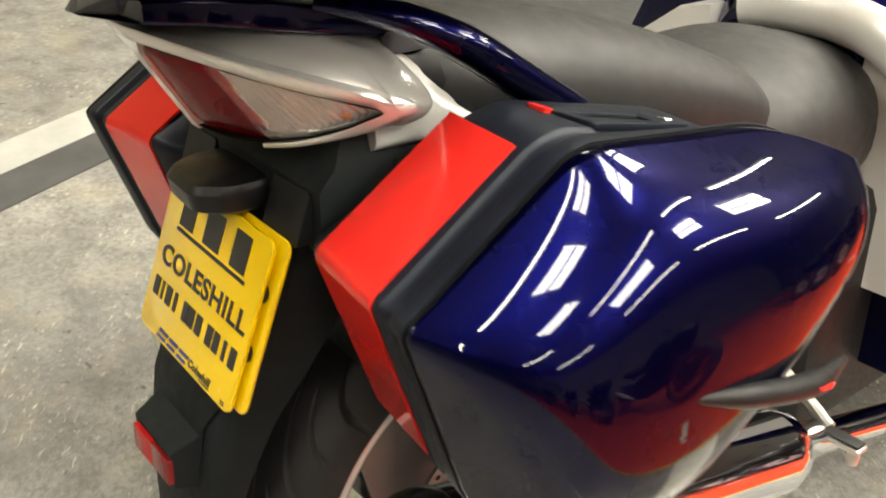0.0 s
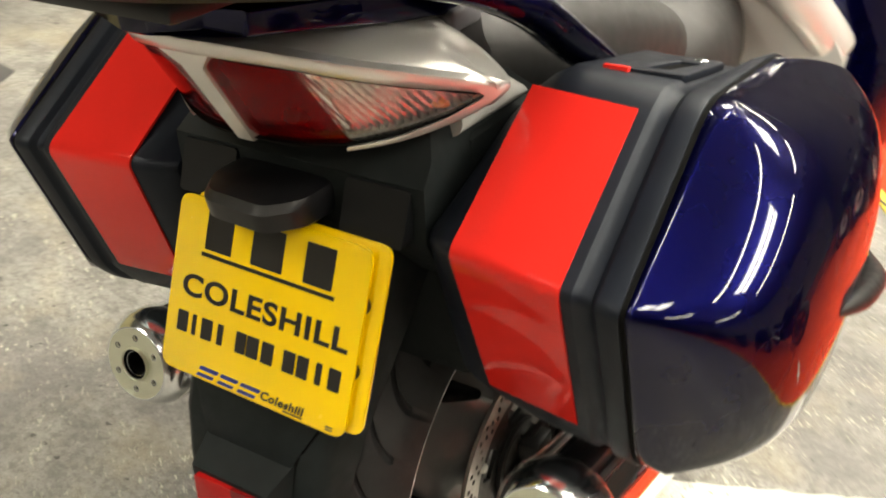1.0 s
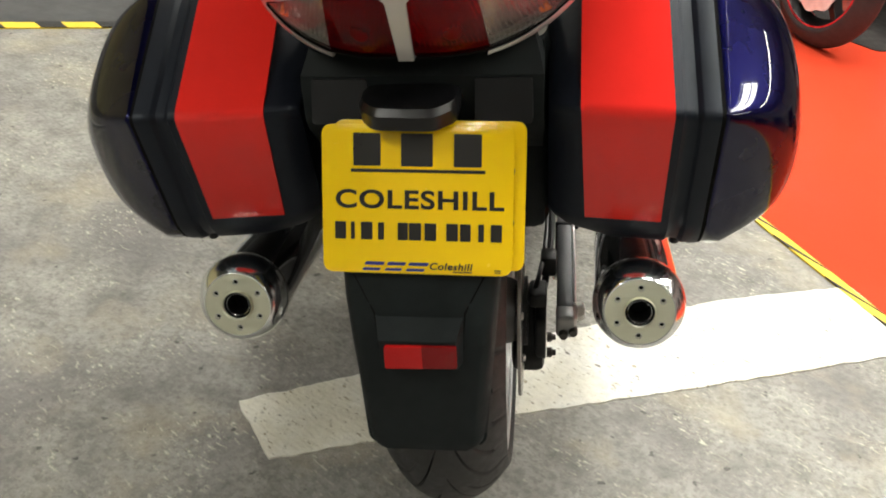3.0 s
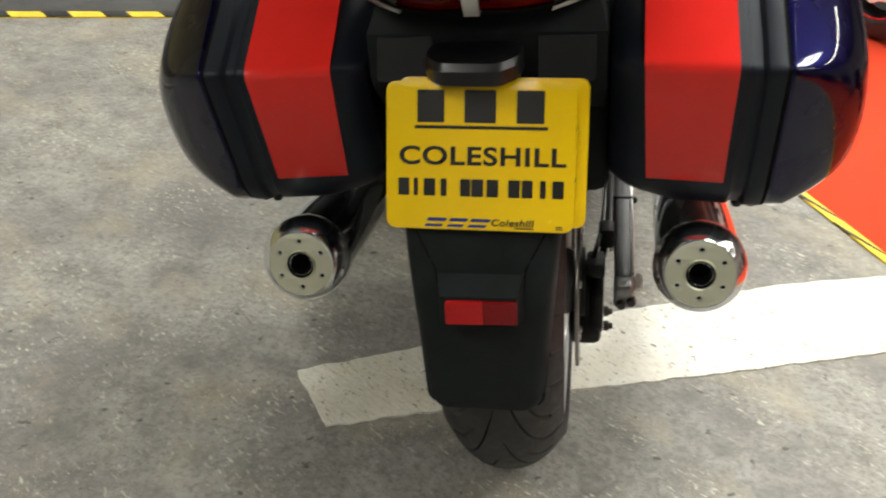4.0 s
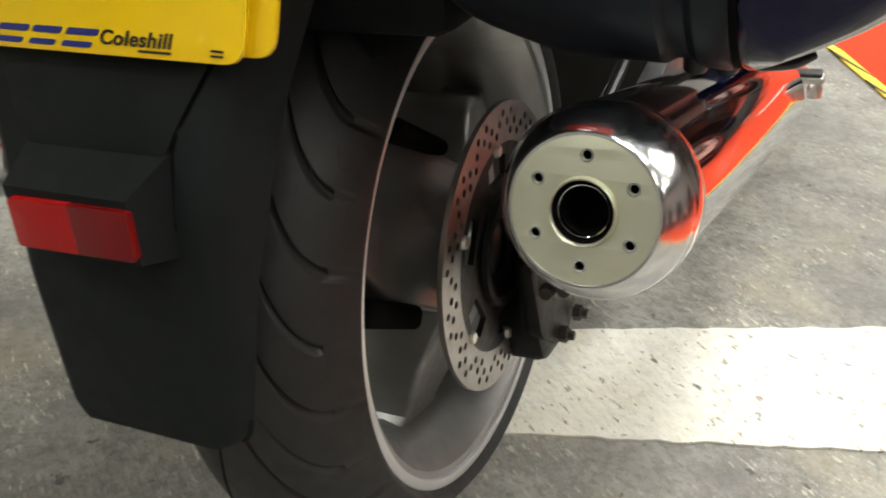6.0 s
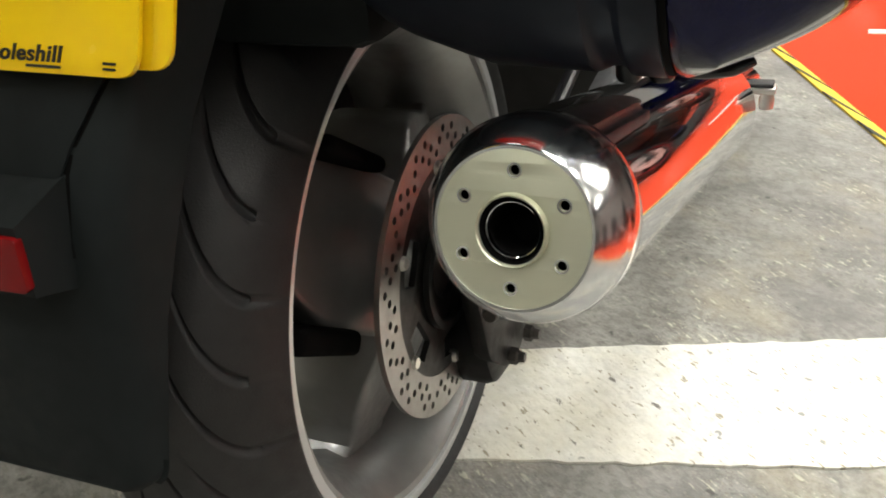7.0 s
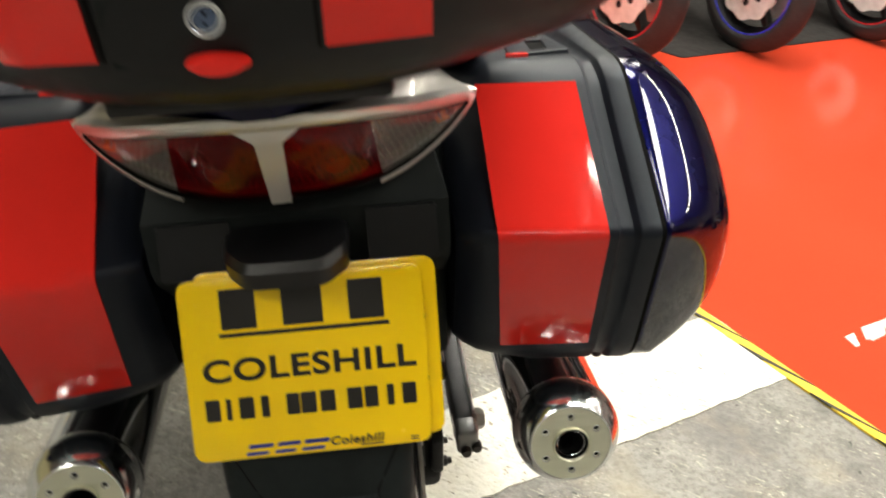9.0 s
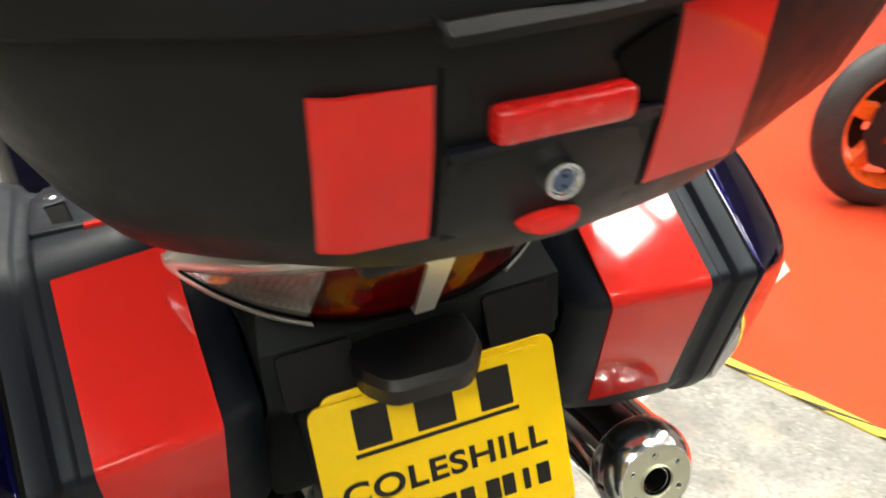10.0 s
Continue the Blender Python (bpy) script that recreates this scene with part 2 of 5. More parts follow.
def box(x0, x1, y0, y1, z0, z1, bevel=0.0, segs=2):
    bm = bmesh.new()
    bmesh.ops.create_cube(bm, size=1)
    bmesh.ops.transform(bm, verts=bm.verts, matrix=Matrix.LocRotScale(((x0 + x1) / 2, (y0 + y1) / 2, (z0 + z1) / 2), None, (x1 - x0, y1 - y0, z1 - z0)))
    if bevel:
        bmesh.ops.bevel(bm, geom=bm.edges[:], offset=bevel, segments=segs, affect="EDGES", profile=0.5)
        for f in bm.faces:
            f.smooth = True
    return bm


def loft(rings, closed=True, caps=True, smooth=True):
    """A skin over rings of equally many points."""
    n = len(rings[0])
    v = [p for r in rings for p in r]
    f = []
    for i in range(len(rings) - 1):
        for j in range(n if closed else n - 1):
            k = (j + 1) % n
            f.append((i * n + j, i * n + k, (i + 1) * n + k, (i + 1) * n + j))
    if caps and closed:
        f.append(tuple(range(n)))
        f.append(tuple((len(rings) - 1) * n + j for j in range(n)))
    return raw(v, f, smooth)


def revolve(profile, axis="y", n=64, closed=False):
    """Turns (radius, along) pairs about an axis."""
    rings = []
    for r, a in profile:
        ring = []
        for j in range(n):
            c, s = math.cos(2 * math.pi * j / n), math.sin(2 * math.pi * j / n)
            ring.append({"x": (a, r * c, r * s), "y": (r * c, a, r * s), "z": (r * c, r * s, a)}[axis])
        rings.append(ring)
    if closed:
        rings.append(rings[0])
    return loft(rings, True, not closed)


def smooth_line(pts, n=40):
    """Points of a Catmull-Rom line through pts."""
    pts = [Vector(p) for p in pts]
    p = [2 * pts[0] - pts[1]] + pts + [2 * pts[-1] - pts[-2]]
    out = []
    for i in range(n):
        u = i / (n - 1) * (len(pts) - 1)
        k = min(int(u), len(pts) - 2)
        t = u - k
        a, b, c, d = p[k:k + 4]
        out.append(0.5 * ((2 * b) + (c - a) * t + (2 * a - 5 * b + 4 * c - d) * t * t + (3 * b - a - 3 * c + d) * t ** 3))
    return out


def sweep(pts, radius, n=12, flat=1.0, steps=30):
    """A bar along a smooth line; radius a number or one for each point of pts; flat: its height to its width."""
    line = smooth_line(pts, steps)
    radii = [radius] * len(pts) if isinstance(radius, (int, float)) else radius
    rings = []
    for i, p in enumerate(line):
        d = (line[min(i + 1, steps - 1)] - line[max(i - 1, 0)]).normalized()
        side = d.cross(Vector((0, 0, 1)))
        side = side.normalized() if side.length > 0.05 else Vector((1, 0, 0))
        up = side.cross(d)
        u = i / (steps - 1) * (len(radii) - 1)
        k = min(int(u), len(radii) - 2)
        r = radii[k] + (radii[k + 1] - radii[k]) * (u - k)
        rings.append([p + side * r * math.cos(2 * math.pi * j / n) + up * r * flat * math.sin(2 * math.pi * j / n) for j in range(n)])
    return loft(rings)


def rounded(poly, radius, segs=5):
    """A closed 2D outline with its corners rounded; radius a number or one for each corner."""
    out, n = [], len(poly)
    for i, b in enumerate(poly):
        a, b, c = Vector(poly[i - 1]), Vector(b), Vector(poly[(i + 1) % n])
        r = radius if isinstance(radius, (int, float)) else radius[i]
        d1, d2 = a - b, c - b
        k = min(r, 0.45 * d1.length, 0.45 * d2.length)
        s, e = b + d1.normalized() * k, b + d2.normalized() * k
        for j in range(segs + 1):
            t = j / segs
            out.append((1 - t) ** 2 * s + 2 * t * (1 - t) * b + t * t * e)
    return out


def circle(r, n=24, cx=0.0, cy=0.0):
    return [(cx + r * math.cos(2 * math.pi * i / n), cy + r * math.sin(2 * math.pi * i / n)) for i in range(n)]


def from_curve(cu):
    ob = new("shape", cu)
    me = bpy.data.meshes.new_from_object(ob.evaluated_get(bpy.context.evaluated_depsgraph_get()))
    bm = bmesh.new()
    bm.from_mesh(me)
    bpy.data.meshes.remove(me)
    bpy.data.objects.remove(ob)
    bpy.data.curves.remove(cu)
    bmesh.ops.remove_doubles(bm, verts=bm.verts, dist=1e-6)
    return bm


def sheet(outline, holes=(), thick=0.004, bevel=0.0):
    """A flat plate in x and y, cut out along its outline, with holes through it; its thickness lies about z = 0."""
    cu = bpy.data.curves.new("shape", "CURVE")
    cu.dimensions, cu.fill_mode, cu.extrude, cu.bevel_depth = "2D", "BOTH", thick / 2 - bevel, bevel
    cu.bevel_resolution = 1
    for ring in (outline, *holes):
        s = cu.splines.new("POLY")
        s.points.add(len(ring) - 1)
        for q, p in zip(s.points, ring):
            q.co = (p[0], p[1], 0, 1)
        s.use_cyclic_u = True
    return from_curve(cu)


def lettering(text, height, shear=0.0, thick=0.0006, stretch=1.0, wide=0.0):
    """Words in the built-in font, centred on x; height is that of a capital."""
    cu = bpy.data.curves.new("shape", "FONT")
    cu.body, cu.align_x, cu.size, cu.extrude, cu.shear = text, "CENTER", height / 0.7, thick / 2, shear
    cu.offset = height * 0.036
    cu.space_character = 1.08
    bm = from_curve(cu)
    if wide:
        xs = [v.co.x for v in bm.verts]
        stretch = wide / (max(xs) - min(xs))
        bmesh.ops.translate(bm, verts=bm.verts, vec=(-(max(xs) + min(xs)) / 2, 0, 0))
    return moved(bm, Matrix.Diagonal((stretch, 1, 1, 1)))


def in_frame(origin, ex, ey):
    """The pose of a flat thing whose x and y run along ex and ey."""
    ex, ey = Vector(ex).normalized(), Vector(ey)
    ey = (ey - ex * ey.dot(ex)).normalized()
    ez = ex.cross(ey)
    m = Matrix((ex, ey, ez)).transposed().to_4x4()
    m.translation = origin
    return m


# ---- the setting: floor, painted areas, walls, roof ----
FLOOR_X, FLOOR_Y, ROOF = (-9.0, 9.0), (-9.0, 10.0), 4.2


def flat(outline, z0, z1, bevel=0.0):
    return moved(sheet(outline, thick=z1 - z0, bevel=bevel), Matrix.Translation((0, 0, (z0 + z1) / 2)))


def setting(name, bm, material, label, category):
    return tagged(part(name, bm, material), label, category, kind="structure")


setting("floor", box(*FLOOR_X, *FLOOR_Y, -0.2, 0.0), CONCRETE, "worn stained grey concrete showroom floor", "floor")
# North wall is unseen; its dark tone stands in for dark reflected motorcycles.
setting("wall_north", box(*FLOOR_X, FLOOR_Y[1], FLOOR_Y[1] + 0.2, 0, ROOF), DARK_WALL, "unseen wall, dark grey to darken the lid's reflections", "wall")
setting("wall_south", box(*FLOOR_X, FLOOR_Y[0] - 0.2, FLOOR_Y[0], 0, ROOF), WALL, "plain grey painted block wall", "wall")
setting("wall_east", box(FLOOR_X[1], FLOOR_X[1] + 0.2, *FLOOR_Y, 0, ROOF), WALL, "plain grey painted block wall", "wall")
setting("wall_west", box(FLOOR_X[0] - 0.2, FLOOR_X[0], *FLOOR_Y, 0, ROOF), CREAM_WALL, "plain cream painted block wall", "wall")
setting("ceiling", box(FLOOR_X[0] - 0.2, FLOOR_X[1] + 0.2, FLOOR_Y[0] - 0.2, FLOOR_Y[1] + 0.2, ROOF, ROOF + 0.15), CEILING, "dark roof lining of the showroom", "ceiling")


def along(p, q, s, off=0.0):
    """The point at s metres from p towards q, off metres to the right of that line."""
    p, q = Vector(p), Vector(q)
    d = (q - p).normalized()
    return p + d * s + Vector((d.y, -d.x)) * off


def ragged(outline, step=0.02, most=0.003, seed=1):
    """An outline whose edges wander a little, like worn paint."""
    rng = random.Random(seed)
    out = []
    for a, b in zip(outline, list(outline[1:]) + [outline[0]]):
        a, b = Vector(a), Vector(b)
        n = max(1, int((b - a).length / step))
        d = (b - a).normalized()
        for i in range(n):
            out.append(a + (b - a) * (i / n) + Vector((d.y, -d.x)) * rng.uniform(-most, most))
    return out


# white parking line under the touring motorcycle
setting("white_line", flat(ragged([(-0.43, 0.145), (-0.336, 0.015), (0.09, 0.236), (0.6, 0.478), (1.05, 0.70), (0.93, 0.93), (0.6, 0.78), (0.05, 0.455)]), -0.002, 0.004), WHITE_LINE,
        "worn white painted line on the concrete floor", "floor marking")

# red painted floor, edged with hazard tape
T0, T1 = (1.25, 0.31), (0.155, 2.28)
near_end = along(T0, T1, -6.0)
setting("red_floor", flat([near_end, (8.9, -4.6), (8.9, 8.0), along(T0, T1, 7.0)], -0.002, 0.003), RED_FLOOR, "glossy orange-red painted display floor", "floor")
tape = setting("tape_edge", flat([along(T0, T1, -3, -0.016), along(T0, T1, 4.2, -0.016), along(T0, T1, 4.2, 0.018), along(T0, T1, -3, 0.018)], 0.001, 0.006), TAPE_YELLOW,
               "yellow and black hazard tape edging the red floor", "floor tape")
for i in range(28):
    s = -1.2 + i * 0.19
    w = 0.022 + 0.012 * ((i * 7) % 5) / 4
    part("stripe", flat([along(T0, T1, s - 0.13, 0.018), along(T0, T1, s - 0.13 + w * 0.5, 0.018), along(T0, T1, s + w * 2.2, -0.0165), along(T0, T1, s, -0.0165)], 0.003, 0.0075), TAPE_BLACK, tape)
LINE_PAINT = (0.001, 0.006)
setting("pale_line", join(flat([(1.265, 0.857), (1.299, 0.875), (1.297, 0.862), (1.288, 0.824), (1.274, 0.818)], *LINE_PAINT), flat([(1.335, 0.901), (1.419, 0.94), (1.573, 1.032), (1.60, 1.048), (1.565, 0.975), (1.51, 0.946), (1.413, 0.899), (1.407, 0.912), (1.392, 0.877), (1.34, 0.848), (1.321, 0.852)], *LINE_PAINT)), WHITE_LINE, "worn pale line painted on the red floor", "floor marking")
setting("thin_line", flat([(0.515, 2.378), (0.80, 2.565), (0.80, 2.61), (0.515, 2.415)], *LINE_PAINT), WHITE_LINE, "thin cream line painted on the red floor", "floor marking")
# Dark mat; its near part also paints the shade under the parked wheels.
setting("dark_mat", flat(rounded([(0.55, 3.7), (1.05, 3.42), (1.6, 2.97), (3.05, 3.735), (4.8, 4.67), (4.3, 5.7), (0.5, 5.0)], 0.03), 0.001, 0.007), MAT, "dark mat with painted shade under the parked motorcycles", "floor mat")
# bands on the concrete beside the bay
setting("pale_band", flat([(-1.135, -1.2), (-1.28, -1.2), (-2.12, 0.8), (-1.976, 0.8)], -0.002, 0.004), GREY_BAND, "pale grey painted band on the concrete", "floor marking")
setting("dark_band", flat([(-0.99, -1.2), (-1.135, -1.2), (-1.976, 0.8), (-1.83, 0.8)], -0.002, 0.0045), DARK_FLOOR, "dark grey painted band on the concrete", "floor marking")
L0, L1 = (-2.6, 1.22), (0.6, 2.86)
setting("dark_floor", flat([along(L0, L1, -4, -0.03), along(L0, L1, 2.9, -0.03), along(L0, L1, 1.5, -3), along(L0, L1, -4, -3)], -0.002, 0.0025), DARK_FLOOR, "dark grey painted floor beyond the bay", "floor")
back_tape = setting("tape_back", flat([along(L0, L1, -2, -0.03), along(L0, L1, 2.4, -0.03), along(L0, L1, 2.4, 0.02), along(L0, L1, -2, 0.02)], 0.001, 0.006), TAPE_YELLOW,
                    "yellow and black hazard tape on the floor", "floor tape")
for i in range(22):
    s = -1.9 + i * 0.19
    part("stripe", flat([along(L0, L1, s, -0.03), along(L0, L1, s + 0.08, -0.03), along(L0, L1, s + 0.10, 0.02), along(L0, L1, s + 0.02, 0.02)], 0.003, 0.0075), TAPE_BLACK, back_tape)


# ---- ceiling lights ----
def tube_light(x, y, turn, length=1.5):
    ob = thing("tube_light", pose(x, y, ROOF - 0.35, 0, 0, turn), "lit white fluorescent batten hanging under the roof", "lamp", "ceiling tubes")
    part("housing", box(-0.05, 0.05, -length / 2, length / 2, 0.03, 0.08, 0.01), WALL, ob)
    part("tube", revolve([(0.001, -length / 2), (0.018, -length / 2), (0.018, length / 2), (0.001, length / 2)], "y", 12), TUBE, ob, "lit tube")
    for y0 in (-length * 0.35, length * 0.35):
        part("hanger", box(-0.006, 0.006, y0 - 0.006, y0 + 0.006, 0.08, 0.35), DARK_METAL, ob)
    return ob


def roof_light(x, y, turn, w, d):
    ob = thing("roof_light", pose(x, y, ROOF - 0.03, 0, 0, turn), "bright translucent roof panel with dark glazing bars", "roof light", "roof lights")
    part("panel", box(-w / 2, w / 2, -d / 2, d / 2, 0.0, 0.028), ROOF_LIGHT, ob, "bright translucent panel")
    for i in (-1, 0, 1):
        part("bar", box(i * w / 2 - 0.02, i * w / 2 + 0.02, -d / 2, d / 2, -0.03, -0.001), DARK_METAL, ob)
    return ob


def in_hall(across, down):
    """A place under the roof, by the hall's own axes, which the floor tape follows."""
    return 0.874 * across + 0.486 * down, 0.486 * across - 0.874 * down


HALL_TURN = 29.1
for across, downs in ((-4.7, (0.8, 3.75)), (-2.4, (-4.95, 3.75)), (-0.3, (-4.95, -2.05, 0.95, 3.75)), (2.2, (-4.95, -2.05, 0.8, 3.75)), (4.5, (-4.95, -2.05, 0.8, 3.75))):
    for down in downs:
        tube_light(*in_hall(across, down), HALL_TURN, 2.0 if down != 0.95 else 1.5)
# The last, at (-3.8, 1.0), is an added fill light for the left floor.
for across, down in ((1.1, -1.0), (1.1, -3.6), (3.35, 1.2), (3.35, -1.6), (3.35, -4.2), (-3.8, 1.0)):
    roof_light(*in_hall(across, down), HALL_TURN, 0.7, 1.2)
for x, y, w, d in ((0.25, -0.52, 0.34, 0.34), (0.80, -0.95, 0.5, 0.38), (2.0, -1.12, 0.4, 0.55)):
    roof_light(x, y, HALL_TURN, w, d)

# ---- the touring motorcycle, leaning on its side stand ----
LEAN_LEFT, AXLE_Y, AXLE_Z = 10.42, 0.135, 0.308
bike = thing("motorcycle", pose(0, AXLE_Y, 0, 0, -LEAN_LEFT, 0), "dark blue touring motorcycle with panniers, leaning on its side stand", "motorcycle")


# rear wheel ---------------------------------------------------------------
def wheel_at(y, z):
    return Matrix.Translation((0, y, z))


def tyre_mesh(radius, half, inner, grooves=True, nu=1200, nv=88):
    """A tyre with a round crown; slanting curved grooves are cut into the tread."""
    verts = []
    for i in range(nu):
        th0 = 2 * math.pi * i / nu
        for j in range(nv):
            v = -1 + 2 * j / (nv - 1)
            x = half * math.sin(v * 1.25) / math.sin(1.25)
            a = abs(v)
            th = th0 + (1.55 * 2 * math.pi / 15 * (1 - (1 - min(a, 0.72) / 0.72) ** 2) if grooves else 0.0)
            crown = radius - 0.062 * (abs(x) / half) ** 2.3
            if a > 0.72:
                k = (a - 0.72) / 0.28
                x = math.copysign(half * (1.0 - 0.115 * k * k), v)
                crown = radius - 0.062 - (radius - 0.062 - inner) * k
            if grooves and a < 0.72:
                g = abs((th0 * 15 / (2 * math.pi) + (0.5 if v > 0 else 0)) % 1.0 - 0.5)
                g2 = abs((th0 * 15 / (2 * math.pi) + (0.0 if v > 0 else 0.5)) % 1.0 - 0.5)
                ends = min(1.0, max(0.0, (a - 0.05) / 0.05), max(0.0, (0.72 - a) / 0.03))
                crown -= 0.0075 * max(0.0, 1 - (g / 0.046) ** 2) * ends
                ends = min(1.0, max(0.0, (a - 0.3) / 0.05), max(0.0, (0.7 - a) / 0.03))
                crown -= 0.0065 * max(0.0, 1 - (g2 / 0.040) ** 2) * ends
            verts.append((x, crown * math.cos(th), crown * math.sin(th)))
    faces = []
    for i in range(nu):
        k = (i + 1) % nu
        for j in range(nv - 1):
            faces.append((i * nv + j, k * nv + j, k * nv + j + 1, i * nv + j + 1))
    return raw(verts, faces)


def rim_mesh(rim_r, half):
    return revolve([(rim_r - 0.004, half), (rim_r, half - 0.003), (rim_r - 0.001, half - 0.010), (rim_r - 0.016, half - 0.014), (rim_r - 0.026, half - 0.028), (rim_r - 0.034, 0.0),
                    (rim_r - 0.026, -half + 0.028), (rim_r - 0.016, -half + 0.014), (rim_r - 0.001, -half + 0.010), (rim_r, -half + 0.003), (rim_r - 0.004, -half),
                    (rim_r - 0.012, -half + 0.002), (rim_r - 0.022, -half + 0.016), (rim_r - 0.032, -half + 0.032), (rim_r - 0.042, 0.0),
                    (rim_r - 0.032, half - 0.032), (rim_r - 0.022, half - 0.016), (rim_r - 0.012, half - 0.002)], "x", 128, closed=True)


def spoke_mesh(r0, r1, widths, t0, t1, sweep=0.0, edge=0.008):
    """One cast spoke that points along +y at its outer end; widths: (radius, half width) pairs; sweep: degrees by which its foot turns ahead."""
    rings = []
    for k in range(25):
        u = k / 24
        r = r0 + (r1 - r0) * u
        w = float(np.interp(r, [q[0] for q in widths], [q[1] for q in widths]))
        t = t0 + (t1 - t0) * u
        turn = radians(sweep) * (1 - u)
        c, s = math.cos(turn), math.sin(turn)
        rings.append([(p[0], r * c - p[1] * s, r * s + p[1] * c) for p in rounded([(-t, -w), (t, -w), (t, w), (-t, w)], edge, 4)])
    return loft(rings)


rear = part("rear_wheel", moved(rim_mesh(0.236, 0.083), wheel_at(0, AXLE_Z)), ALLOY, bike, "dark silver cast three-spoke rear wheel")
part("tyre", moved(tyre_mesh(0.312, 0.0935, 0.2395), wheel_at(0, AXLE_Z)), RUBBER, rear, "black road tyre with curved grooves", sharp=50)
for s in (1, -1):
    part("rim_edge", moved(revolve([(0.2415, s * 0.0795), (0.2415, s * 0.0845), (0.2405, s * 0.0862), (0.2385, s * 0.0868), (0.2335, s * 0.0868), (0.2315, s * 0.0862), (0.2305, s * 0.084), (0.2305, s * 0.0795)], "x", 200, closed=True), wheel_at(0, AXLE_Z)), ALLOY_EDGE, rear,
         "bright machined rim edge")
REAR_SPOKE = ((0.04, 0.07), (0.11, 0.074), (0.14, 0.064), (0.168, 0.043), (0.186, 0.037), (0.2, 0.046), (0.206, 0.055))
for a in (135, 255, 15):
    turn = wheel_at(0, AXLE_Z) @ pose(0, 0, 0, a)
    part("spoke", moved(spoke_mesh(0.04, 0.206, REAR_SPOKE, 0.080, 0.020, 14), turn), ALLOY, rear)
    # Solid black blocks stand in for the shaded gaps along this spoke.
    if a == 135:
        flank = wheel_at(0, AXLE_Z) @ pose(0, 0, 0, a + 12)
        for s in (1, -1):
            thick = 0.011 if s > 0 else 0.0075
            part("pocket_shade", moved(box(0.0, 0.078, 0.086, 0.19, s * 0.077 - thick, s * 0.077 + thick, 0.007, 4), flank), HOLE, rear, "black block standing in for shade beside the spoke")
    part("hole", moved(revolve([(0.0005, 0.0), (0.005, 0.0), (0.005, 0.003), (0.0005, 0.003)], "x", 16), turn @ Matrix.Translation((0.0225, 0.186, 0.0))), HOLE, rear)
part("hub", moved(revolve([(0.02, 0.1), (0.05, 0.1), (0.055, 0.09), (0.06, 0.05), (0.066, 0.03), (0.066, -0.05), (0.055, -0.08), (0.02, -0.08)], "x", 48), wheel_at(0, AXLE_Z)), ALLOY, rear)

# brake disc
DISC_X, DISC_R = 0.108, 0.141
holes = []
for k in range(40):
    a = 2 * math.pi * k / 40
    for q, r in enumerate((0.131, 0.122, 0.113)):
        if (k + q) % 3 != 2 or q == 1:
            b = a + q * 0.07
            holes.append(circle(0.0037, 10, r * math.cos(b), r * math.sin(b)))
disc_pose = wheel_at(0, AXLE_Z) @ Matrix.Translation((DISC_X, 0, 0)) @ pose(0, 0, 0, 0, 90, 0)
part("brake_disc", moved(sheet(circle(DISC_R, 120), [circle(0.103, 96), *holes], 0.005), disc_pose), DISC_STEEL, rear, "drilled steel brake disc")
windows = []
for k in range(6):
    a = 2 * math.pi * k / 6
    windows.append([(0.087 * math.cos(a + d) * f, 0.087 * math.sin(a + d) * f) for d, f in ((-0.28, 0.82), (0.0, 0.78), (0.28, 0.82), (0.24, 1.05), (0, 1.1), (-0.24, 1.05))])
carrier = part("disc_carrier", moved(sheet(circle(0.106, 96), [circle(0.03, 32), *windows], 0.006), disc_pose @ Matrix.Translation((0, 0, -0.001))), DARK_METAL, rear, "dark pierced disc carrier")
for k in range(6):
    a = 2 * math.pi * (k + 0.5) / 6
    part("rivet", moved(revolve([(0.0005, 0.004), (0.005, 0.004), (0.0065, 0.001), (0.0065, -0.004), (0.0005, -0.004)], "x", 14), wheel_at(0.1 * math.cos(a), AXLE_Z + 0.1 * math.sin(a)) @ Matrix.Translation((DISC_X + 0.002, 0, 0))), STEEL, rear)
part("toothed_ring", moved(revolve([(0.05, 0.0), (0.058, 0.0), (0.058, 0.006), (0.05, 0.006)], "x", 48, closed=True), wheel_at(0, AXLE_Z) @ Matrix.Translation((DISC_X + 0.004, 0, 0))), DARK_METAL, rear)


# swing arm, calliper and struts -----------------------------------------------
def prism(outline, x0, x1, bevel=0.004):
    """A plate whose outline is given in y and z, reaching from x0 to x1."""
    bm = sheet(outline, thick=abs(x1 - x0), bevel=min(bevel, abs(x1 - x0) * 0.3))
    m = Matrix(((0, 0, 1, (x0 + x1) / 2), (1, 0, 0, 0), (0, 1, 0, 0), (0, 0, 0, 1)))
    return moved(bm, m)


arm_outline = rounded([(-0.05, 0.275), (0.03, 0.262), (0.5, 0.33), (0.52, 0.42), (0.3, 0.43), (0.05, 0.36), (-0.045, 0.345)], 0.03)
right_arm = rounded([(-0.055, 0.296), (0.03, 0.278), (0.5, 0.315), (0.52, 0.40), (0.3, 0.372), (0.03, 0.334), (-0.02, 0.330), (-0.05, 0.324)], (0.012, 0.03, 0.02, 0.02, 0.05, 0.05, 0.01, 0.012))
swing = part("swing_arm", prism(right_arm, 0.1665, 0.193, 0.004), ARM_GREY, bike, "silver-grey cast swing arm")
part("ridge", sweep([(0.194, -0.01, 0.331), (0.1945, 0.1, 0.347), (0.195, 0.3, 0.373)], 0.0032, 8), ALLOY_EDGE, swing)
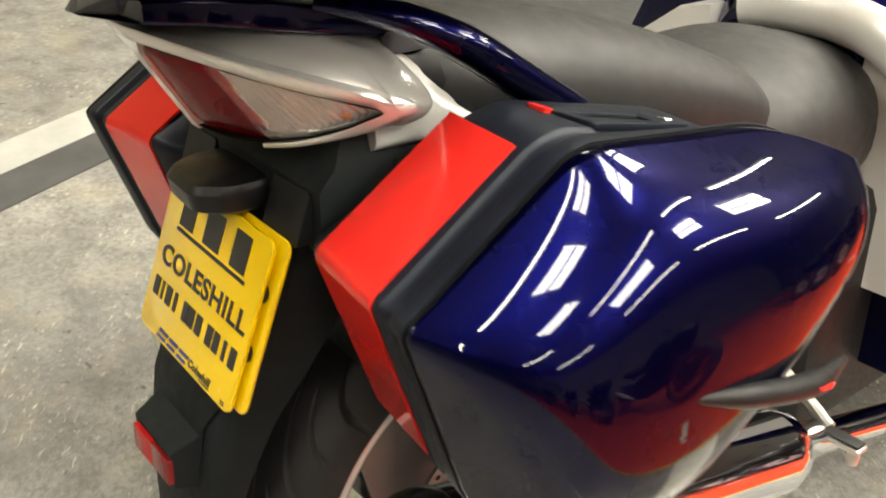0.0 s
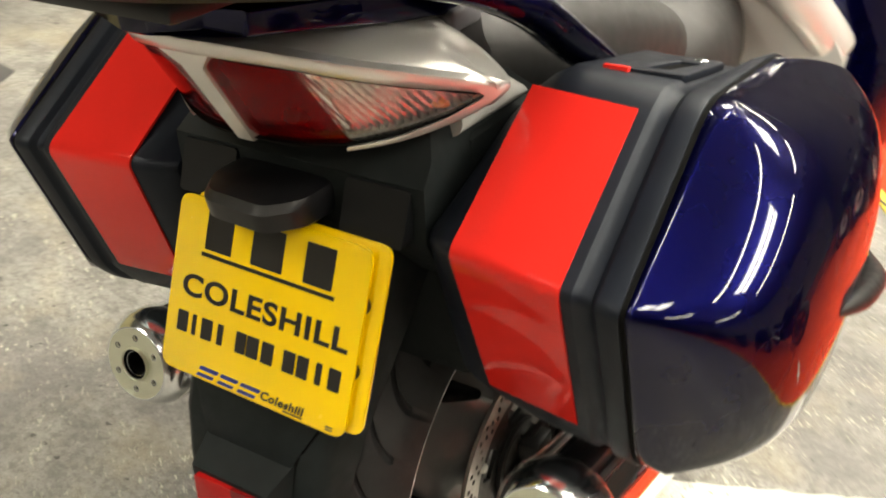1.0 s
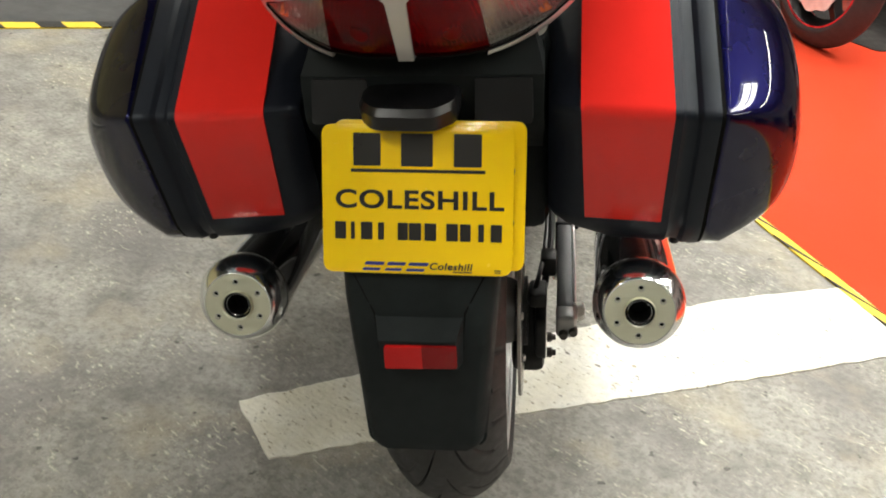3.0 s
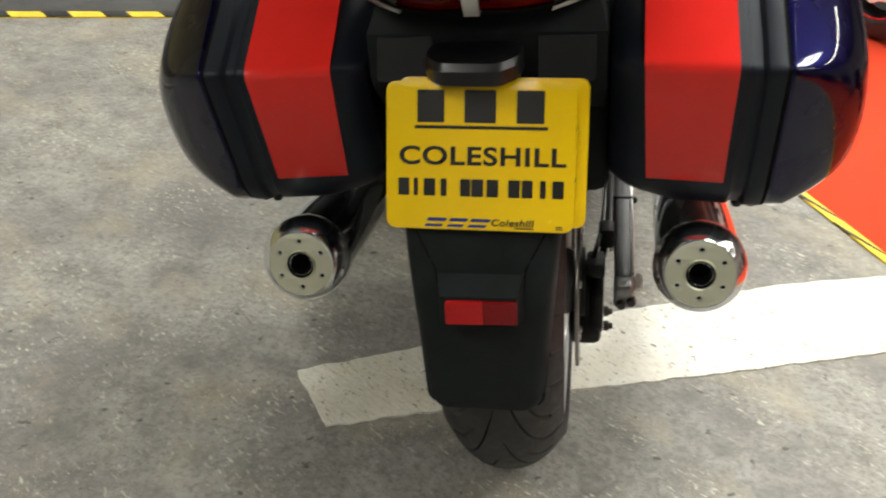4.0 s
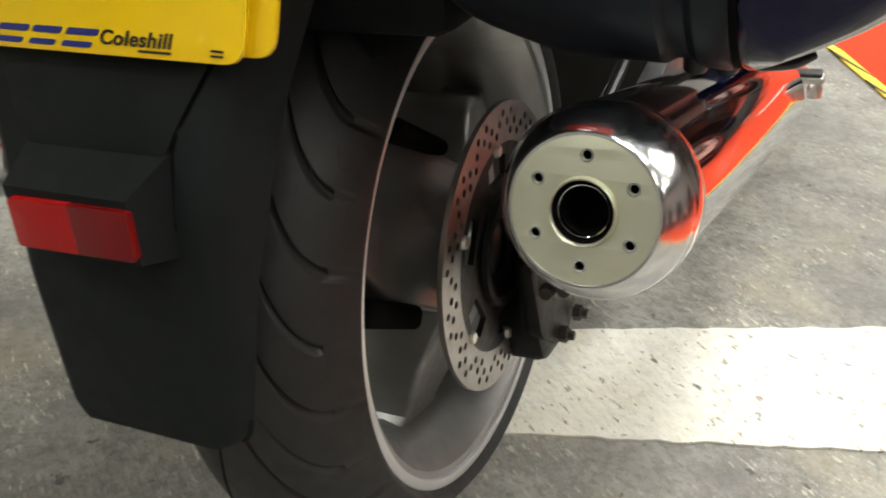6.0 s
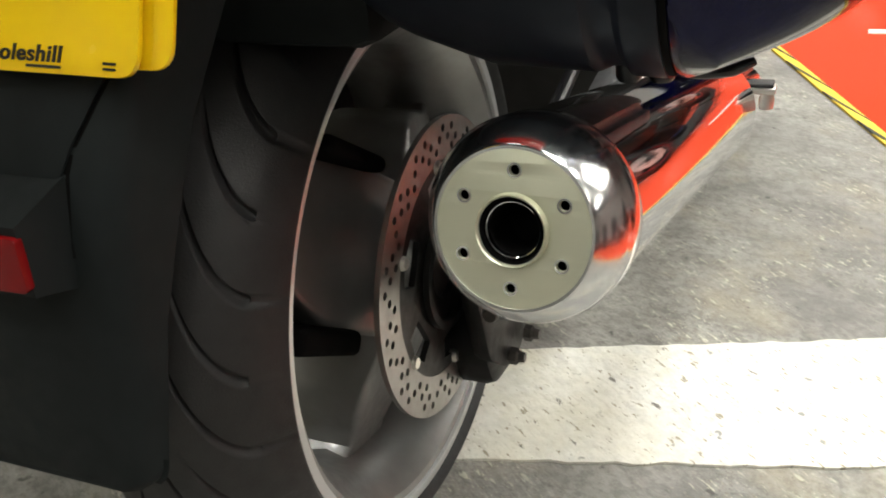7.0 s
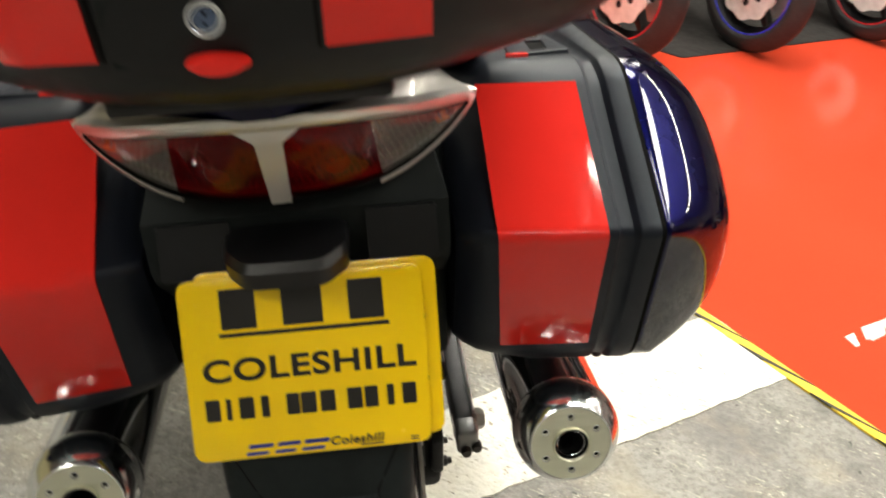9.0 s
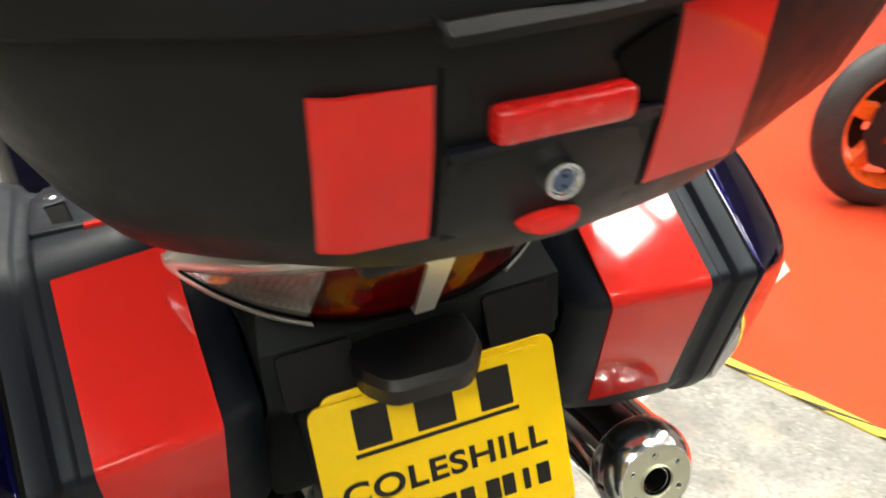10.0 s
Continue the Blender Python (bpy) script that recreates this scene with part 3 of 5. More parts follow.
part("end_boss", join(box(0.1645, 0.1955, -0.058, -0.02, 0.296, 0.3345, 0.006, 3), moved(revolve([(0.0005, 0.2), (0.014, 0.2), (0.017, 0.197), (0.017, 0.165), (0.0005, 0.165)], "x", 28), Matrix.Translation((0, -0.01, 0.308)))), ALLOY, swing, "bright machined arm end")
for x, y, z in ((0.1765, -0.06, 0.305), (0.192, -0.057, 0.309)):
    part("bolt", moved(revolve([(0.0005, -0.008), (0.006, -0.008), (0.0075, -0.005), (0.0075, 0.006), (0.0005, 0.006)], "y", 12), Matrix.Translation((x, y, z))), WORN_BOLT, swing)
part("cable_tie", join(box(0.163, 0.197, 0.194, 0.201, 0.29, 0.3645, 0.002), moved(revolve([(0.0005, 0.0), (0.005, 0.001), (0.006, 0.006), (0.0005, 0.01)], "x", 10), Matrix.Translation((0.197, 0.196, 0.357)))), BLACK_SMOOTH, swing, "black cable tie")
part("brake_hose", sweep([(0.156, 0.42, 0.44), (0.158, 0.28, 0.405), (0.156, 0.16, 0.372), (0.15, 0.08, 0.345), (0.14, 0.05, 0.29)], 0.0065, 10), BLACK_SMOOTH, bike, "black brake hose")
part("sensor_wire", sweep([(0.147, 0.42, 0.43), (0.15, 0.26, 0.395), (0.146, 0.12, 0.365), (0.135, 0.02, 0.36), (0.122, -0.01, 0.33)], 0.0042, 8), BLACK_SMOOTH, bike, "thin black sensor wire")
part("hose_guide", box(0.138, 0.1655, 0.06, 0.1, 0.335, 0.372, 0.006), DARK_METAL, bike)
part("sensor_block", box(0.12, 0.15, -0.02, 0.03, 0.325, 0.352, 0.006), DARK_METAL, bike)
part("clip", sweep([(0.161, 0.07, 0.338), (0.164, 0.078, 0.326), (0.161, 0.09, 0.315)], 0.004, 8), STEEL, bike, "bright steel clip")
part("drive_arm", prism(arm_outline, -0.145, -0.105, 0.012), DARK_METAL, bike, "dark cast shaft drive arm")
part("drive_case", moved(revolve([(0.02, -0.142), (0.045, -0.138), (0.062, -0.125), (0.068, -0.105), (0.06, -0.09), (0.02, -0.09)], "x", 40), wheel_at(0, AXLE_Z)), DARK_METAL, bike)
calliper = part("brake_calliper", prism(rounded([(0.025, 0.172), (0.10, 0.162), (0.122, 0.2), (0.115, 0.27), (0.06, 0.275), (0.01, 0.21)], 0.012), 0.09, 0.146, 0.012), CAST_BLACK, bike, "black brake calliper")
part("bracket", prism(rounded([(0.005, 0.21), (0.050, 0.172), (0.075, 0.172), (0.07, 0.24), (0.02, 0.31), (-0.02, 0.3)], 0.01), 0.130, 0.149, 0.0055), CAST_BLACK, calliper)
for y, z in ((0.05, 0.182), (0.1, 0.178)):
    part("bolt", moved(revolve([(0.0005, 0.166), (0.005, 0.166), (0.006, 0.16), (0.009, 0.158), (0.009, 0.15), (0.0005, 0.15)], "x", 6), Matrix.Translation((0, y, z))), WORN_BOLT, calliper)
part("axle_nut", moved(revolve([(0.0005, 0.212), (0.012, 0.212), (0.016, 0.207), (0.016, 0.19), (0.0005, 0.19)], "x", 6), wheel_at(0, AXLE_Z)), STEEL, bike)
part("inner_guard", loft([[(x, y * 1.0, z) for x, y, z in ring] for ring in
     [[(sx * 0.105, 0.345 * math.cos(a), AXLE_Z + 0.345 * math.sin(a)) for a in [radians(d) for d in range(20, 118, 6)]] for sx in (-1, -0.6, 0, 0.6, 1)]], closed=False, caps=False), BLACK, bike)

# mudguard and plate ----------------------------------------------------------
def guard_ring(z):
    """One level of the mudguard's U-shaped skin."""
    w = float(np.interp(z, (0.34, 0.45, 0.6, 0.7, 0.82), (0.074, 0.084, 0.098, 0.106, 0.112)))
    y = float(np.interp(z, (0.34, 0.45, 0.51, 0.56, 0.60, 0.65, 0.82), (-0.372, -0.364, -0.355, -0.344, -0.324, -0.298, -0.215)))
    w -= 0.007 * max(0.0, (0.356 - z) / 0.013) ** 2
    d = float(np.interp(z, (0.35, 0.45, 0.53, 0.6, 0.7, 0.82), (0.013, 0.028, 0.05, 0.07, 0.098, 0.1)))
    c = 0.014
    return [(-w - 0.004, y + d, z), (-w, y + c, z), (-w + c * 0.35, y + c * 0.35, z), (-w + c, y, z), (w - c, y, z), (w - c * 0.35, y + c * 0.35, z), (w, y + c, z), (w + 0.004, y + d, z),
            (w - 0.002, y + d, z), (w - 0.008, y + c + 0.004, z), (-w + 0.008, y + c + 0.004, z), (-w + 0.002, y + d, z)]


guard = part("mudguard", loft([guard_ring(z) for z in (0.343, 0.3445, 0.347, 0.351, 0.356, 0.362, 0.4, 0.45, 0.51, 0.56, 0.60, 0.65, 0.7, 0.76, 0.82)]), BLACK, bike, "black plastic rear mudguard")
guard.matrix_basis = Matrix.Translation((-0.006, 0, 0))
PANEL = ((0.50, 0.051, -0.356), (0.545, 0.053, -0.347), (0.562, 0.062, -0.342), (0.60, 0.084, -0.323), (0.635, 0.0975, -0.305), (0.66, 0.0975, -0.292))
# The groove's shade is a black sheet showing round the raised panel.
for name, grow, proud, mat in (("groove_shade", 0.0045, 0.0012, HOLE), ("raised_panel", 0.0, 0.0045, BLACK)):
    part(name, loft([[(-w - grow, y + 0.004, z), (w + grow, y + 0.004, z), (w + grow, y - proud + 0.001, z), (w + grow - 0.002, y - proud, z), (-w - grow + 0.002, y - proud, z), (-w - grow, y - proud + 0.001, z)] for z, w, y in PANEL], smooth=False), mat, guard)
part("reflector_housing", loft([[(-w, y, z0), (w, y, z0), (w, y, z1), (-w, y, z1)] for y, w, z0, z1 in ((-0.345, 0.056, 0.478, 0.548), (-0.372, 0.050, 0.486, 0.536), (-0.3835, 0.0475, 0.489, 0.531))], smooth=False), BLACK, guard)
reflector = part("reflector", moved(sheet(rounded([(-0.044, -0.0155), (0.002, -0.0155), (0.002, 0.0155), (-0.044, 0.0155)], (0.003, 0.0002, 0.0002, 0.003)), thick=0.006, bevel=0.0006), in_frame((0.004, -0.386, 0.510), (1, 0.03, 0), (0, 0.05, 1))), RED_LENS, guard, "red rectangular reflector")
# This half returns less light; that is put into a darker red.
part("darker_half", moved(sheet(rounded([(0.0021, -0.0155), (0.044, -0.0155), (0.044, 0.0155), (0.0021, 0.0155)], (0.0002, 0.003, 0.003, 0.0002)), thick=0.006, bevel=0.0006), in_frame((0.004, -0.386, 0.510), (1, 0.03, 0), (0, 0.05, 1))), RED_DARK, guard, "reflector half coloured darker for its weaker return of light")
bracket = part("plate_bracket", loft([[(-w, y, z), (w, y, z), (w, 0.02, z), (-w, 0.02, z)] for z, w, y in ((0.70, 0.143, -0.19), (0.745, 0.145, -0.235), (0.765, 0.145, -0.246), (0.818, 0.145, -0.246), (0.835, 0.14, -0.225), (0.87, 0.13, -0.21))], smooth=False), BLACK, bike,
               "black plastic tail underside")
for s in (1, -1):
    part("facet", loft([[(s * 0.098 + x, -0.2655, 0.765 + d), (s * 0.098 + x, -0.2485, 0.815 - d), (s * 0.098 + x, -0.24, 0.815 - d), (s * 0.098 + x, -0.24, 0.765 + d)] for x, d in ((-0.034, 0.003), (-0.031, 0.0), (0.031, 0.0), (0.034, 0.003))], smooth=False), BOX_BLACK, bracket)
hood = [(-0.07, -0.235), (-0.07, -0.285), (-0.05, -0.314), (0.022, -0.318), (0.046, -0.29), (0.048, -0.235)]
part("plate_lamp_hood", loft([[(p[0] * k, p[1] + o, z) for p in rounded(hood, 0.012, 4)] for z, k, o in ((0.773, 0.9, 0.012), (0.777, 0.98, 0.003), (0.795, 1.0, 0.0), (0.803, 0.96, 0.006), (0.806, 0.85, 0.03), (0.808, 0.6, 0.06))]), BLACK_SMOOTH, bike,
     "black plate lamp hood")

PLATE = in_frame((-0.005, -0.3072, 0.6845), (1, -0.006, -0.016), (0, 0.0665, 0.169))
W, H = 0.229, 0.178
outline = rounded([(-W / 2, -H / 2), (W / 2, -H / 2), (W / 2, H / 2), (-W / 2, H / 2)], 0.013, 6)
back_plate = part("backing_plate", moved(sheet(outline, thick=0.003, bevel=0.0006), PLATE @ Matrix.Translation((0.014, 0.005, -0.008))), YELLOW, bike, "plain yellow acrylic plate behind the first")
for dy in (0.036, -0.026):
    part("spacer", moved(revolve([(0.0005, -0.003), (0.009, -0.003), (0.009, 0.003), (0.0005, 0.003)], "z", 16), PLATE @ Matrix.Translation((0.107, dy, -0.0045))), BLACK_SMOOTH, back_plate)
plate = part("show_plate", moved(sheet(outline, thick=0.0035, bevel=0.0006), PLATE), YELLOW, bike, "yellow show plate with black print")
FRONT = PLATE @ Matrix.Translation((0, 0, 0.0021))


def print_bar(x0, x1, y0, y1, material=INK, slant=0.0, name="print_bar", r=0.0015):
    part(name, moved(sheet(rounded([(x0, y0), (x1, y0), (x1 + slant, y1), (x0 + slant, y1)], r, 3), thick=0.0006), FRONT), material, plate)


for x, w in ((-0.060, 0.033), (0.0, 0.038), (0.0605, 0.033)):
    print_bar(x - w / 2, x + w / 2, 0.0405, 0.0795)
print_bar(-0.0795, 0.0815, 0.033, 0.037, r=0.0004)
part("lettering", moved(lettering("COLESHILL", 0.0215, wide=0.203), FRONT @ Matrix.Translation((0.003, -0.0098, 0.0))), INK, plate)
BAR_RUNS = ((-0.0998, 0.0135), (-0.0803, 0.0048), (-0.068, 0.014), (-0.047, 0.0072), (-0.0231, 0.0125), (-0.0094, 0.0148), (0.0094, 0.0142), (0.0355, 0.0142), (0.0521, 0.013), (0.074, 0.0068), (0.0888, 0.0135))
for x, w in BAR_RUNS:
    print_bar(x, x + w, -0.0485, -0.0272)
for x0, x1 in ((-0.066, -0.0425), (-0.0385, -0.0165), (-0.0125, 0.0115)):
    print_bar(x0 + 0.002, x1 + 0.002, -0.0795, -0.0755, INK_BLUE, 0.002, "print_mark")
    print_bar(x0 - 0.001, x1 - 0.003, -0.0865, -0.083, INK_BLUE, 0.002, "print_mark")
part("small_lettering", moved(lettering("Coleshill", 0.0082, shear=0.15, wide=0.052), FRONT @ Matrix.Translation((0.042, -0.0835, 0.0))), INK, plate)
print_bar(0.044, 0.067, -0.0868, -0.0853)
print_bar(0.094, 0.102, -0.0835, -0.0822)
print_bar(0.094, 0.102, -0.0862, -0.0850)


# exhausts -------------------------------------------------------------------
def silencer(s):
    """One round silencer that slopes down towards the front; its end cap is at the origin of its own axis."""
    m = in_frame((s * 0.271, -0.265, 0.496), (1, -s * 0.04, 0), (s * 0.04, 0.973, -0.23))
    body = part("silencer", moved(revolve([(0.057, 0.048), (0.0585, 0.05), (0.0590, 0.10), (0.0590, 0.58), (0.054, 0.61), (0.03, 0.65), (0.022, 0.75), (0.022, 0.95)], "y", 64), m), CHROME, bike, "polished chrome silencer")
    part("end_cap", moved(revolve([(0.0440, 0.004), (0.0452, 0.0008), (0.0468, 0.0006), (0.0484, 0.0018), (0.0535, 0.0085), (0.0580, 0.0160), (0.0600, 0.0215), (0.0606, 0.0265), (0.0614, 0.028), (0.0614, 0.046), (0.0600, 0.0495), (0.05, 0.0495), (0.046, 0.02)], "y", 96, closed=True), m), CAP_CHROME, body, "chrome end cap")
    ring = [circle(0.0034, 14, 0.0335 * math.cos(math.pi * (k / 3 + 1 / 6)), 0.0335 * math.sin(math.pi * (k / 3 + 1 / 6))) for k in range(6)]
    part("end_face", moved(sheet(circle(0.0452, 80), [circle(0.0205, 48), *ring], 0.003, 0.0005), m @ Matrix.Translation((0, 0.0028, 0)) @ pose(0, 0, 0, 90)), SATIN, body, "satin steel end face with six holes")
    for q in ring:
        c = sum((Vector(v) for v in q), Vector((0, 0))) / len(q)
        part("hole_rim", moved(revolve([(0.0032, -0.0004), (0.0042, -0.0004), (0.0045, 0.0012), (0.0032, 0.0012)], "y", 20, closed=True), m @ Matrix.Translation((c.x, 0.0012, c.y))), CHROME, body)
    part("outlet", moved(revolve([(0.0192, -0.002), (0.0202, -0.003), (0.0212, -0.001), (0.0212, 0.003), (0.0192, 0.003)], "y", 96, closed=True), m), SATIN, body, "satin steel outlet lip")
    part("outlet_tube", moved(revolve([(0.0193, 0.0), (0.0193, 0.034), (0.0150, 0.034), (0.0150, 0.006), (0.0165, 0.005), (0.018, 0.004)], "y", 48, closed=True), m), HOLE, body)
    part("inner_ring", moved(revolve([(0.0154, 0.0025), (0.0160, 0.0022), (0.0164, 0.005), (0.0152, 0.008)], "y", 48, closed=True), m), CHROME, body)
    part("baffle", moved(revolve([(0.0005, 0.034), (0.046, 0.034), (0.046, 0.04), (0.0005, 0.04)], "y", 40), m), HOLE, body)
    return body


for s in (1, -1):
    silencer(s)

# panniers ------------------------------------------------------------------
CASE = [(-0.118, 0.894), (-0.285, 0.786), (-0.225, 0.600), (-0.195, 0.565), (0.12, 0.497), (0.225, 0.537), (0.268, 0.70), (0.25, 0.80), (0.13, 0.863)]
CASE_ROUND = rounded(CASE, (0.03, 0.010, 0.03, 0.03, 0.05, 0.06, 0.06, 0.05, 0.05), 7)


def case_ring(s, x, k, cy=-0.07, cz=0.70, ky=None):
    ky = k if ky is None else ky
    lift = 0.42 * min(1.0, max(0.0, (0.235 - x) / 0.075))
    inboard = 0.11 * min(1.0, max(0.0, (0.335 - x) / 0.03))
    return [(s * x, cy + (p[0] - cy) * ky - 0.13 * (x - 0.245), cz + (p[1] - cz) * k + lift * max(0.0, 0.615 - p[1]) - inboard * max(0.0, p[0] + 0.07) * min(1.0, max(0.0, (p[1] - 0.78) / 0.06)) - 0.8 * max(0.0, 0.205 - x) * max(0.0, (p[1] - 0.8) / 0.09)) for p in CASE_ROUND]


def spaced(loop, n):
    """A closed 2D outline at n even steps."""
    pts = [Vector(p) for p in loop]
    run = [0.0]
    for a, b in zip(pts, pts[1:] + pts[:1]):
        run.append(run[-1] + (b - a).length)
    at = np.linspace(0.0, run[-1], n, endpoint=False)
    return list(zip(np.interp(at, run, [p.x for p in pts] + [pts[0].x]), np.interp(at, run, [p.y for p in pts] + [pts[0].y])))


LID_BLEND = 3.0


def lid_height(y, z):
    """How far the lid stands out over the seam: broad facets for the rear, top, front, underside and outer face, blended where they meet."""
    upper = (y + 0.298) * 0.557 - (z - 0.786) * 0.831
    lower = (y + 0.298) * 0.952 + (z - 0.786) * 0.307
    top = 0.90 - 0.115 * (y + 0.131) - z
    front = 0.262 - y - 0.35 * max(0.0, z - 0.72) - 0.3 * max(0.0, 0.66 - z)
    under = z - 0.565 + 0.215 * (y + 0.208)
    facets = (2.15 * upper - 6.2 * upper * upper, 2.5 * lower - 3.0 * lower * lower, 2.0 * top - 1.6 * top * top, 1.8 * front - 1.8 * front * front, 2.6 * under - 4.0 * under * under,
              0.130 + 0.085 * (y + 0.136) - 0.06 * (z - 0.72) - 1.1 * max(0.0, y) ** 2)
    return max(0.0, sum(max(h + 0.012, 1e-4) ** -LID_BLEND for h in facets) ** (-1 / LID_BLEND) - 0.0105) * 1.111


def lid_mesh(s):
    loop = spaced([(p[0] - 0.013, p[1]) for p in CASE_ROUND], 240)
    cy, cz = -0.02, 0.715
    rings = [[(s * 0.3455, cy + (y - cy) * 0.992, cz + (z - cz) * 0.992) for y, z in loop]]
    for i in range(46):
        k = 1.0 - (i / 45) ** 1.4 * 0.985
        ring = []
        for y, z in loop:
            a, b = cy + (y - cy) * k, cz + (z - cz) * k
            ring.append((s * (0.3468 + lid_height(a, b)), a, b))
        rings.append(ring)
    return loft(rings)


def pannier(s):
    rings = [(0.150, 0.90), (0.160, 0.955), (0.175, 0.99), (0.19, 1.0), (0.21, 1.0), (0.237, 1.0), (0.2995, 1.0), (0.3015, 0.998), (0.304, 0.985), (0.308, 0.975), (0.317, 0.975), (0.3205, 0.99), (0.322, 1.0), (0.3235, 1.003), (0.339, 1.004), (0.342, 1.001)]
    ob = part("pannier", loft([case_ring(s, *r) for r in rings]), CASE_BLACK, bike, "black plastic pannier shell")
    part("seal", loft([case_ring(s, 0.3415, 0.994), case_ring(s, 0.3465, 0.994)]), HOLE, ob)
    part("lid", lid_mesh(s), BLUE, ob, "glossy dark blue pannier lid", sharp=60)
    # the red panel follows the case's rear face
    face = [p for p in CASE_ROUND if p[0] < -0.139 and 0.617 < p[1] < 0.881]
    face.sort(key=lambda p: -p[1])
    face = [Vector((-0.138, 0.8815))] + face + [Vector((-0.2298, 0.618))]
    out = []
    for i, p in enumerate(face):
        d = (face[min(i + 1, len(face) - 1)] - face[max(i - 1, 0)]).normalized()
        out.append((p + Vector((d.y, -d.x)) * 0.0022, p - Vector((d.y, -d.x)) * 0.001))
    def at(x, p):
        return (s * x, p[0] - 0.13 * (x - 0.245), p[1])
    strip = []
    for o, i in out:
        f = min(1, max(0, (0.79 - o[1]) / 0.17)) if o[1] < 0.79 else 0.2 * (o[1] - 0.79) / 0.1
        x0 = 0.187 + 0.010 * f
        strip.append([at(x0, i), at(x0, o), at(0.2915, o), at(0.2915, i)])
    part("red_panel", loft(strip), RED_PANEL, ob, "red reflective panel", sharp=25)
    # carrying handle and latch on the top
    def top(x0, x1, y0, y1, z0, z1, b=0.004):
        return box(min(s * x0, s * x1), max(s * x0, s * x1), y0, y1, z0, z1, b)
    slope = Matrix.Translation((0, 0.0, 0.8735)) @ pose(0, 0, 0, -12)
    plate_edge = rounded([(s * 0.238, -0.074), (s * 0.303, -0.066), (s * 0.303, 0.062), (s * 0.252, 0.060)], 0.006)
    slot_edge = rounded([(s * 0.262, -0.058), (s * 0.284, -0.054), (s * 0.294, 0.022), (s * 0.270, 0.026)], 0.005)
    part("carrying_handle", moved(sheet(plate_edge, [slot_edge], 0.008, 0.002), slope @ Matrix.Translation((0, 0, -0.0028))), CASE_BLACK, ob, "black carrying handle with a dark slot")
    # A black sheet just inside the slot paints its shade.
    part("slot_shade", moved(sheet(slot_edge, thick=0.003), slope @ Matrix.Translation((0, 0, -0.0032))), HOLE, ob, "black sheet for the shade in the handle slot")
    part("red_mark", moved(top(0.232, 0.256, -0.081, -0.071, -0.006, 0.002, 0.001), slope), RED_PANEL, ob, "small red marker")
    part("lock", moved(revolve([(0.0005, 0.0045), (0.006, 0.0045), (0.008, 0.003), (0.009, 0.0), (0.009, -0.006), (0.0005, -0.006)], "z", 20), slope @ Matrix.Translation((s * 0.285, 0.048, -0.002))), CHROME, ob)
    part("latch", sweep([(s * 0.460, -0.13, 0.722), (s * 0.477, -0.05, 0.700), (s * 0.479, 0.04, 0.676), (s * 0.459, 0.125, 0.658)], [0.003, 0.012, 0.013, 0.005], 12, 0.9), DARK_METAL, ob, "dark lever latch")
    part("latch_mark", sweep([(s * 0.4915, 0.03, 0.680), (s * 0.4895, 0.048, 0.675), (s * 0.4845, 0.064, 0.670)], [0.002, 0.003, 0.002], 8), RED_PANEL, ob, "small red latch mark")
    for x, y in ((0.318, -0.186), (0.336, -0.184)):
        part("foot", moved(revolve([(0.0005, 0.557), (0.006, 0.5575), (0.0075, 0.56), (0.0085, 0.585), (0.0005, 0.585)], "z", 16), Matrix.Translation((s * x, y, 0))), BLACK_SMOOTH, ob)
    part("release_lever", sweep([(s * 0.335, -0.165, 0.560), (s * 0.352, -0.157, 0.555), (s * 0.37, -0.15, 0.555), (s * 0.382, -0.145, 0.558)], [0.005, 0.006, 0.006, 0.003], 12, 0.8), BLACK_SMOOTH, ob, "black release lever")
    return ob


for s in (1, -1):
    pannier(s)


# tail lamp -----------------------------------------------------------------
LAMP_X = -0.008


def lamp_point(x, z, out=0.0):
    """A point of the tail lamp's curved face."""
    y = -(0.29 + (z - 0.857) * 0.6) + 3.1 * x * x + 16.0 * x ** 4
    return (LAMP_X + x, y - out, z)


def lamp_top(x):
    return float(np.interp(abs(x), (0.0, 0.02, 0.084, 0.13, 0.16, 0.18), (0.947, 0.947, 0.936, 0.918, 0.904, 0.893)))


def lamp_bottom(x):
    return float(np.interp(abs(x), (0.0, 0.05, 0.092, 0.13, 0.16, 0.18), (0.857, 0.854, 0.855, 0.864, 0.876, 0.889)))


